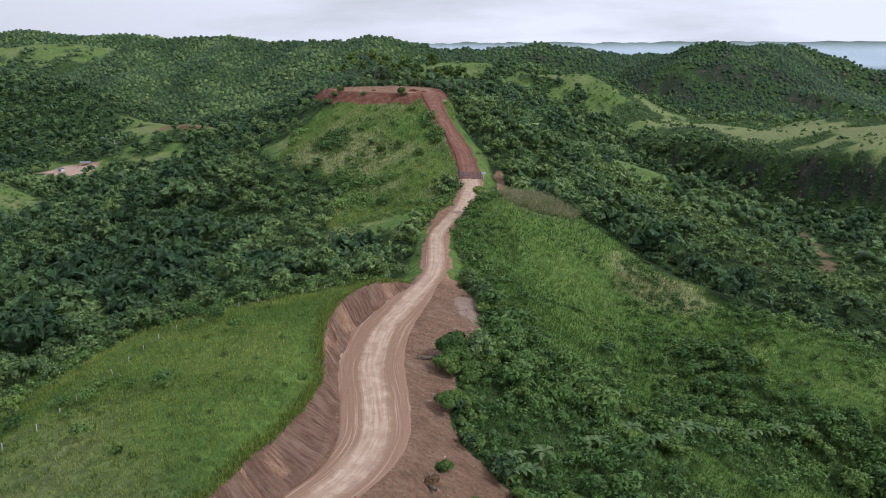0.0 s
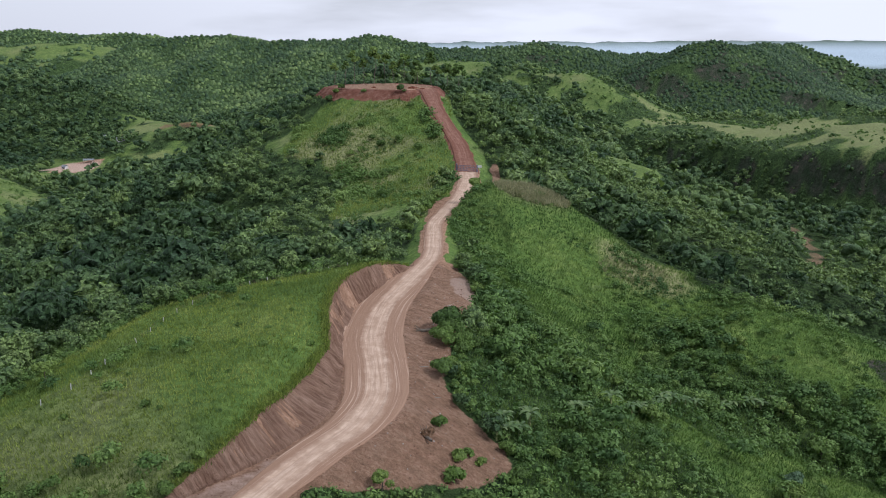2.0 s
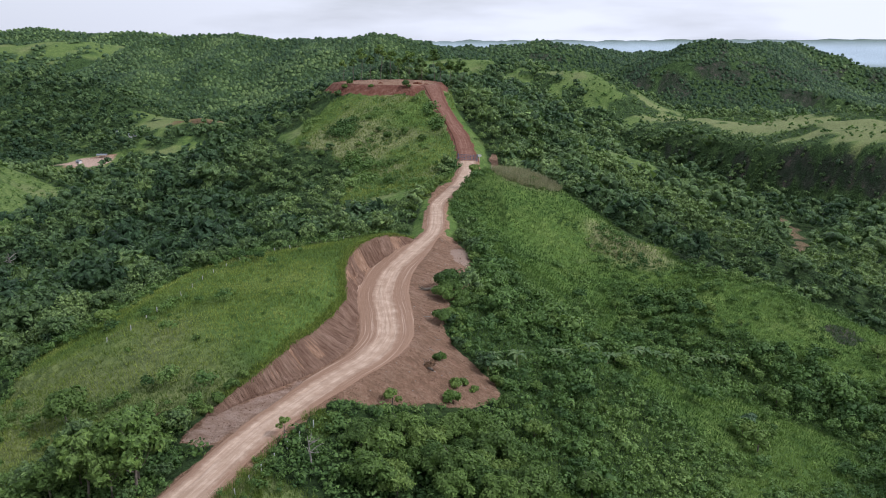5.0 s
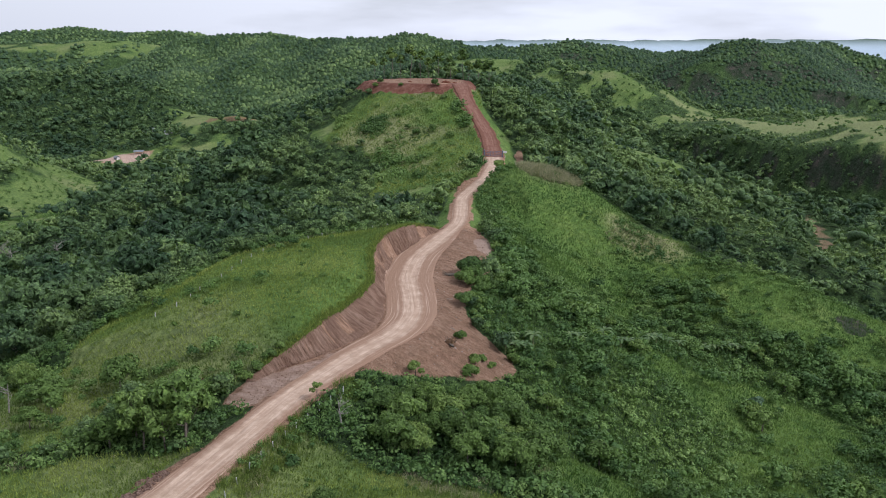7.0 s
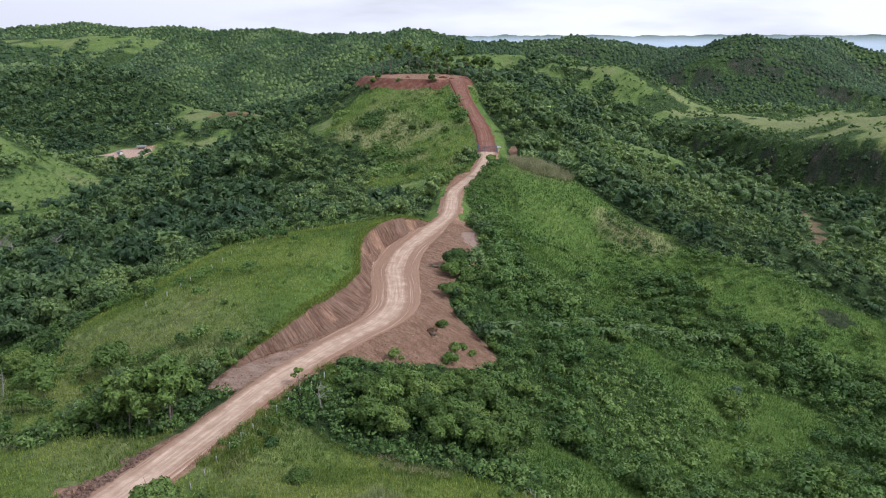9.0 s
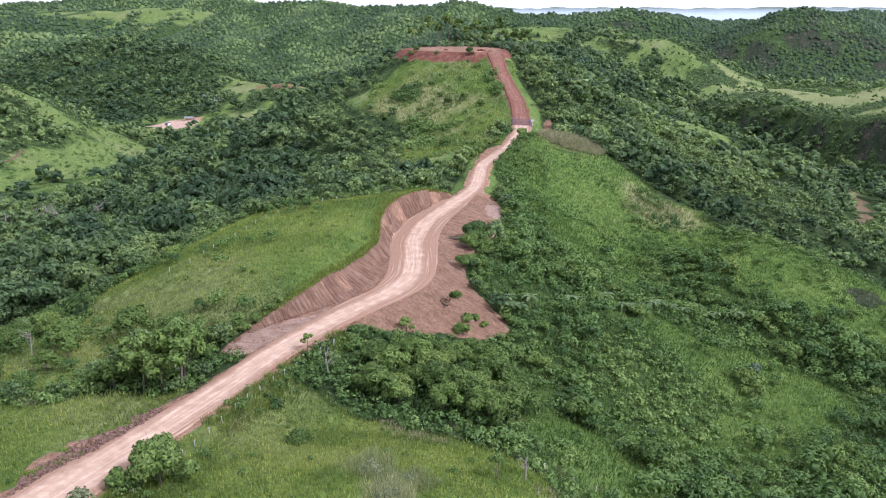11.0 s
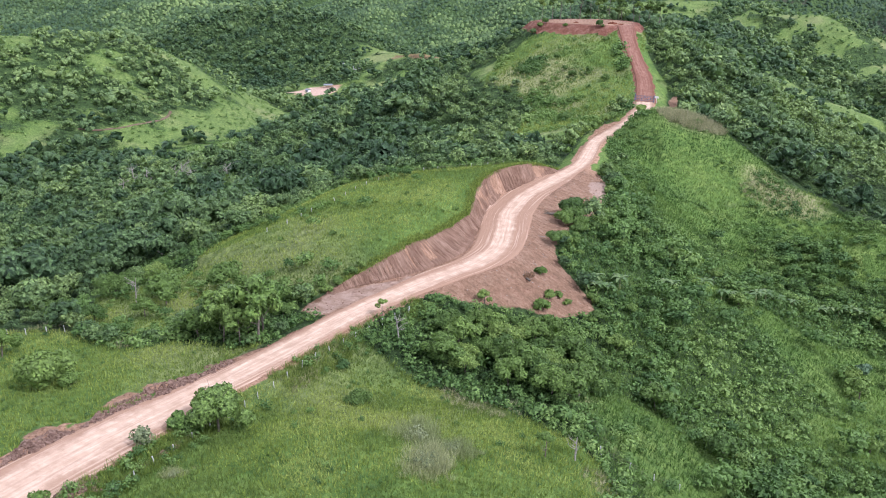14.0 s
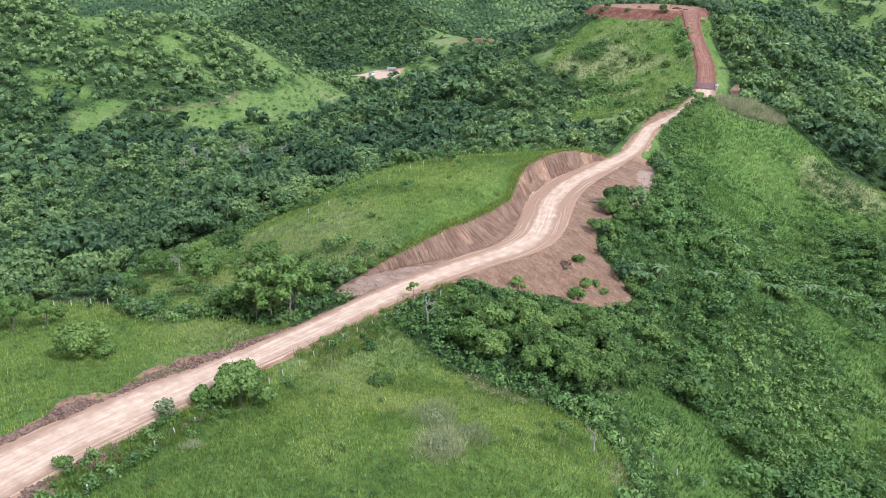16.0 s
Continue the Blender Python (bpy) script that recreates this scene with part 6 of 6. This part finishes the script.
# lone trees on the shrubby eastern slope
px, py = places(14, 125, 38, 178, 9.5, 302)
k = (inside(px, py, VALLEY) > 0) & (rr.uniform(0, 1, len(px)) < 0.25 + 0.5 * thicket(px, py))
lone = [broadleaf_tree(370 + k_, 1.8 + 0.4 * k_, 3.2 + 0.4 * k_, 1000, 0.21, 7, "small green tree standing out of the shrubs", base=0.12) for k_ in range(3)]
spread_out(lone, list(zip(px[k], py[k])), rr, 0.55, 1.15, "trees on the eastern slope")
# thin trees round the cleared pad
thin = [broadleaf_tree(380 + k_, 1.5, 7.5, 420, 0.26, 7, "tall thin tree behind the cleared pad", base=0.35) for k_ in range(2)]
spread_out(thin, [(-50 + 4.4 * k_ + rr.uniform(-1.5, 1.5), 410 - 1.5 * max(0, 4.4 * k_ - 34) - 1.0 * max(0, 22 - 4.4 * k_) + rr.uniform(0, 6)) for k_ in range(14)], rr, 1.1, 1.7, "thin trees behind the pad")
slope_trees = [(-46, 361), (-44, 362), (-33, 354), (-17, 349.5), (-15.5, 349), (-13, 330), (-48.5, 296.8), (-37.4, 280.6), (-19.8, 276.4), (-15.6, 300.5), (-26.0, 306), (-8.5, 292), (-30, 300), (-22, 300), (-33.3, 297.8), (-31.2, 318), (-12, 262), (-18, 246)]
spread_out([bush(390 + k_, 1.9, 2.6, 650, 0.27, "dark green bush on the slope below the pad", DARK_LEAF if k_ else None) for k_ in range(2)], slope_trees, rr, 0.6, 1.2, "bushes below the pad")
# banana plants
ban = [banana_plant(400 + k_) for k_ in range(3)]
spread_out(ban, [(7.5, 90), (9.2, 91.5), (8.6, 94), (10.8, 93), (20.1, 105.9), (21.8, 107), (27.6, 114.3), (31, 114.4), (32.6, 115.8), (34.6, 118), (36.3, 120.1), (38.2, 122.5), (40.2, 124.5), (43.4, 126.4), (46, 128.2), (51.8, 130.9), (54, 133), (56, 134.1), (58, 134.6), (60.1, 134.4), (63, 135.5), (12.6, 97)], rr, 0.85, 1.2, "row of banana plants")


# ---------------------------------------------------------------- fences
def fence(line, gap, height, label, wires=3):
    """Slim concrete posts with strands of wire."""
    ob = new("fence")
    tagged(ob, label, "fence", kind="thing")
    pts = spline([(*p, 0) for p in line], 0.2)
    run = np.concatenate([[0], np.cumsum(np.hypot(*np.diff(pts[:, :2], axis=0).T))])
    at = np.arange(0.2, run[-1], gap)
    r = np.random.RandomState(len(line))
    at = at + r.uniform(-0.2, 0.2, len(at))
    px, py = np.interp(at, run, pts[:, 0]), np.interp(at, run, pts[:, 1])
    pz = ground_at(px, py)[0]
    bm = bmesh.new()
    box(bm, (0.11, 0.11, height + 0.4), (0, 0, height / 2 - 0.2), 0.02)
    shared = bpy.data.meshes.new("post")
    bm.to_mesh(shared)
    bm.free()
    shared.materials.append(CONCRETE)
    tops = []
    for x_, y_, z_ in zip(px, py, pz):
        p = new("post", shared)
        p.parent = ob
        p.matrix_basis = pose(x_, y_, z_, r.normal(0, 4), r.normal(0, 4), r.uniform(0, 90)) @ Matrix.Scale(r.uniform(0.85, 1.1), 4)
        tops.append((x_, y_, z_))
    for k in range(wires):
        h = height * (0.9 - 0.28 * k)
        path = [np.array(t) + (0, 0, h) for t in tops]
        tris_part("wire", tube(path, [0.008] * len(path), 3), WIRE, ob, "rusty strand of wire")
    return ob


WIRE = plain_material("rusty_wire", (0.12, 0.08, 0.06), (0.25, 0.2, 0.17), 20, 0.7, 0.6)
fence([(-27.4, -4), (-26.9, 5), (-26.6, 12), (-25.6, 20), (-23.8, 32), (-22.2, 41), (-20.3, 48), (-17.8, 56), (-15.2, 62)], 2.8, 0.95, "slim pale concrete posts with wire along the road")
fence([(-49.4, 85.3), (-46.3, 89.7), (-45.1, 97.1), (-43.7, 103), (-41.6, 112.8), (-38, 121), (-31, 128), (-24, 133), (-17, 137.5)], 3.8, 0.85, "slim white posts with wire across the grass hill")
fence([(24, 44), (19, 42), (14, 41)], 3.2, 1.2, "short run of white posts among the shrubs")
fence([(-71, 45), (-66.6, 47.6), (-62, 49.4), (-56, 47)], 2.6, 1.1, "pale posts with wire along the meadow's edge")


# ---------------------------------------------------------------- gate across the red road
STEEL = plain_material("blue_grey_steel", (0.10, 0.13, 0.20), (0.17, 0.21, 0.30), 5, 0.5, 0.3)
WHITE = plain_material("white_paint", (0.7, 0.7, 0.7), (0.82, 0.82, 0.82), 4, 0.6)


def field_gate(x_, y_, turn):
    ob = set_at(new("gate"), x_, y_, turn, 1.0, 0.0)
    tagged(ob, "closed blue-grey steel double gate across the road", "gate", kind="thing")
    for sx in (-3.5, 3.5):
        bm = bmesh.new()
        box(bm, (0.28, 0.28, 2.6), (sx, 0, 1.1), 0.03)
        box(bm, (0.36, 0.36, 0.1), (sx, 0, 2.43), 0.02)
        part("gate_post", bm, STEEL, ob)
    for sx in (-1, 1):
        bm = bmesh.new()
        for h in (0.35, 0.95, 1.5, 2.05):
            box(bm, (3.2, 0.07, 0.09), (sx * 1.66, 0, h))
        for q in (0.12, 1.1, 2.15, 3.2):
            box(bm, (0.08, 0.08, 1.85), (sx * q, 0.0, 1.2))
        leaf_ = part("gate_leaf", bm, STEEL, ob, "steel gate leaf of rails and bars")
        for q in np.arange(0.45, 3.1, 0.35):
            bm = bmesh.new()
            box(bm, (0.03, 0.03, 1.7), (sx * q, 0.0, 1.2))
            part("bar", bm, STEEL, leaf_)
    bm = bmesh.new()
    box(bm, (1.3, 0.05, 0.7), (4.4, -0.05, 1.95), 0.01)
    box(bm, (0.09, 0.06, 1.9), (4.4, 0.02, 0.9))
    part("sign_board", bm, WHITE, ob, "blank white sign board beside the gate")
    return ob


field_gate(8.4, 259.6, -20)


# ---------------------------------------------------------------- heaps, clods, stones
def heap(seed, size, label):
    bm = bmesh.new()
    bmesh.ops.create_icosphere(bm, subdivisions=4, radius=1)
    for v in bm.verts:
        v.co *= 1 + 0.22 * noise.noise(v.co * 1.7 + Vector((seed, 0, 0))) + 0.1 * noise.noise(v.co * 5)
        v.co.z = max(v.co.z, -0.15) * 0.62
    ob = new("soil_heap")
    tagged(ob, label, "soil heap", kind="thing")
    p = part("earth", bm, RED_SOIL, ob)
    p.scale = (size, size * 0.7, size * 0.7)
    return ob


RED_SOIL = soil_material("red_soil", (0.09, 0.03, 0.018), (0.16, 0.055, 0.03), (0.24, 0.10, 0.06))
PALE_SOIL = soil_material("pale_soil", (0.14, 0.075, 0.046), (0.23, 0.13, 0.085), (0.34, 0.22, 0.155))
BROWN_SOIL = soil_material("brown_soil", (0.12, 0.07, 0.05), (0.215, 0.135, 0.10), (0.32, 0.215, 0.165))
STONE = plain_material("pale_stone", (0.32, 0.27, 0.22), (0.5, 0.45, 0.4), 3, 0.9, 0, 0.6)
set_at(heap(1, 2.2, "heap of dark red soil on the cleared pad"), -12.5, 364, 20, 1.0, 0.0)
set_at(heap(2, 1.6, "small heap of dark red soil on the cleared pad"), -8.2, 357, 60, 1.0, 0.0)
set_at(heap(3, 1.3, "low heap of red soil on the pad's rim"), -30, 369, 60, 1.0, 0.0)


def clods(name, x_, y_, low, high, mat, label, seed):
    r = np.random.RandomState(seed)
    protos = [(ICO_V * r.uniform(0.6, 1.2, (12, 1)) * (1, 0.8, 0.6), ICO_F) for k in range(5)]
    z = ground_at(x_, y_)[0]
    v, f, t = scatter(protos, x_, y_, z, r.uniform(low, high, len(x_)) * r.uniform(0.3, 1, len(x_)), r.uniform(0, 6.28, len(x_)), r.uniform(0, 1, len(x_)), r.randint(0, 5, len(x_)))
    return tagged(mesh_object(name, v, f, mat), label, "clods", kind="stuff")


px, py = places(-45, 10, -6, 152, 0.8, 401)
z, b_ = ground_at(px, py)
d_, side_, rest_ = nearest(px, py, ROAD_LINE)
e_ = d_ - rest_[:, 1]
face_ = bank(px, py, 0 * px)[0]
k = (b_ > 0.4) & (e_ > 0.3) & (rr.uniform(0, 1, len(px)) < np.where(py < 32, 0.95, 0.45)) & ~((side_ > 0) & (py > 60) & (face_ > 0.1))
clods("clods", px[k], py[k], 0.07, 0.26, PALE_SOIL, "loose clods of earth on the dug ground", 61)
# rough berm that the grader left on both edges of the near road
bx, by = places(-52, -18, -8, 40, 0.34, 402)
bd, bs, brest = nearest(bx, by, ROAD_LINE)
be = bd - brest[:, 1]
lump = fbm(bx, by, 3.5, 151, 3)
k_ = (be > 0.0) & (be < 1.9 + 1.9 * lump) & (by < np.where(bs > 0, 35, 17) + 5 * lump) & (lump > -0.5)
clods("berm", bx[k_], by[k_], 0.2, 0.75, BROWN_SOIL, "rough brown clods heaped along the road edge", 63)
k = (b_ > 0.6) & (e_ > 0.3) & (side_ < 0) & (rr.uniform(0, 1, len(px)) < 0.14)
clods("stones", px[k], py[k], 0.08, 0.25, STONE, "pale stones on the spilled earth", 62)


def root_stump(seed):
    r = np.random.RandomState(seed)
    ob = new("uprooted_stump")
    tagged(ob, "dark uprooted stump with broken roots on the earth", "tree stump", kind="thing")
    tris_part("log", tube([(-0.9, 0, 0.25), (0, 0.1, 0.32), (0.9, 0.0, 0.28)], [0.16, 0.2, 0.24], 8), BARK, ob, "", True)
    for k in range(6):
        w = r.uniform(-1.2, 1.2)
        tris_part("root", tube([(0.8, 0, 0.3), (1.2, 0.4 * w, 0.35 + r.uniform(-0.1, 0.4)), (1.6 + r.uniform(0, 0.3), 0.9 * w, 0.3 + r.uniform(-0.2, 0.8))], [0.09, 0.05, 0.015], 5), BARK, ob)
    return ob


def branch(seed):
    r = np.random.RandomState(seed)
    ob = new("fallen_branch")
    tagged(ob, "broken grey branch lying on the spilled earth", "branch", "branches on the spilled earth", "thing")
    tris_part("limb", tube([(-0.9, 0, 0.06), (0, r.uniform(-0.2, 0.2), 0.12), (1.0, r.uniform(-0.3, 0.3), 0.08)], [0.05, 0.04, 0.015], 5), DEAD, ob, "", True)
    for k in range(3):
        q = r.uniform(-0.3, 0.7)
        tris_part("twig", tube([(q, 0, 0.1), (q + 0.4, r.uniform(-0.5, 0.5), r.uniform(0.1, 0.4))], [0.018, 0.006], 4), DEAD, ob)
    return ob


spread_out([branch(470 + k_) for k_ in range(2)], [(-1.5, 88), (1.5, 84.5), (-0.5, 93), (3.8, 86), (-2.6, 101), (-1.2, 116), (1.2, 128)], rr, 0.6, 1.3, "branches on the spilled earth")
set_at(root_stump(5), -2.0, 115.5, 200, 1.2, 0.0)
set_at(root_stump(6), -1.4, 82.4, 120, 1.1, 0.0)

# ---------------------------------------------------------------- the houses in the western valley
ROOF = plain_material("grey_sheet_roof", (0.18, 0.2, 0.22), (0.32, 0.34, 0.36), 2, 0.5, 0.4)
WALL = plain_material("pale_render", (0.55, 0.53, 0.5), (0.7, 0.68, 0.66), 1.5, 0.85)


def farm_house(name, x_, y_, turn, w, dpt, h, label, walls=True):
    ob = set_at(new(name), x_, y_, turn, 1.0, 0.0)
    tagged(ob, label, "house", kind="thing")
    bm = bmesh.new()
    if walls:
        box(bm, (w, dpt, h + 1.5), (0, 0, h / 2 - 0.75), 0.05)
        part("wall", bm, WALL, ob)
        for k in (-0.28, 0.28):
            bm = bmesh.new()
            box(bm, (1.2, 0.12, 1.1), (w * k, -dpt / 2 - 0.02, h * 0.55), 0.02)
            part("window", bm, STEEL, ob, "dark shuttered window")
        bm = bmesh.new()
        box(bm, (0.95, 0.12, 2.0), (0, -dpt / 2 - 0.02, 1.0), 0.02)
        part("door", bm, BARK, ob)
    else:
        for sx in (-1, 1):
            for sy in (-1, 1):
                bm_p = bmesh.new()
                box(bm_p, (0.16, 0.16, h + 1.5), (sx * w * 0.46, sy * dpt * 0.46, h / 2 - 0.75))
                part("post", bm_p, WALL, ob)
        bm.free()
    for s in (-1, 1):
        bm = bmesh.new()
        a = math.atan2(1.1, dpt / 2)
        box(bm, (w + 0.9, dpt / 2 / math.cos(a) + 0.5, 0.08), (0, s * dpt / 4, h + 0.5), 0, Matrix.Rotation(-s * a, 4, "X"))
        part("roof", bm, ROOF, ob)
    return ob


farm_house("house", -322, 832, 10, 8, 4.5, 2.6, "low white house at the foot of the wooded hill")
farm_house("house", -343, 850, -15, 6, 4, 2.4, "small white house half hidden by trees")
farm_house("open_shed", -333, 776, 5, 9, 4.5, 2.4, "open shed with a grey sheet roof in the yard", False)
farm_house("open_shed", -350, 762, -30, 5, 3.5, 2.2, "small pale shed in the valley yard")
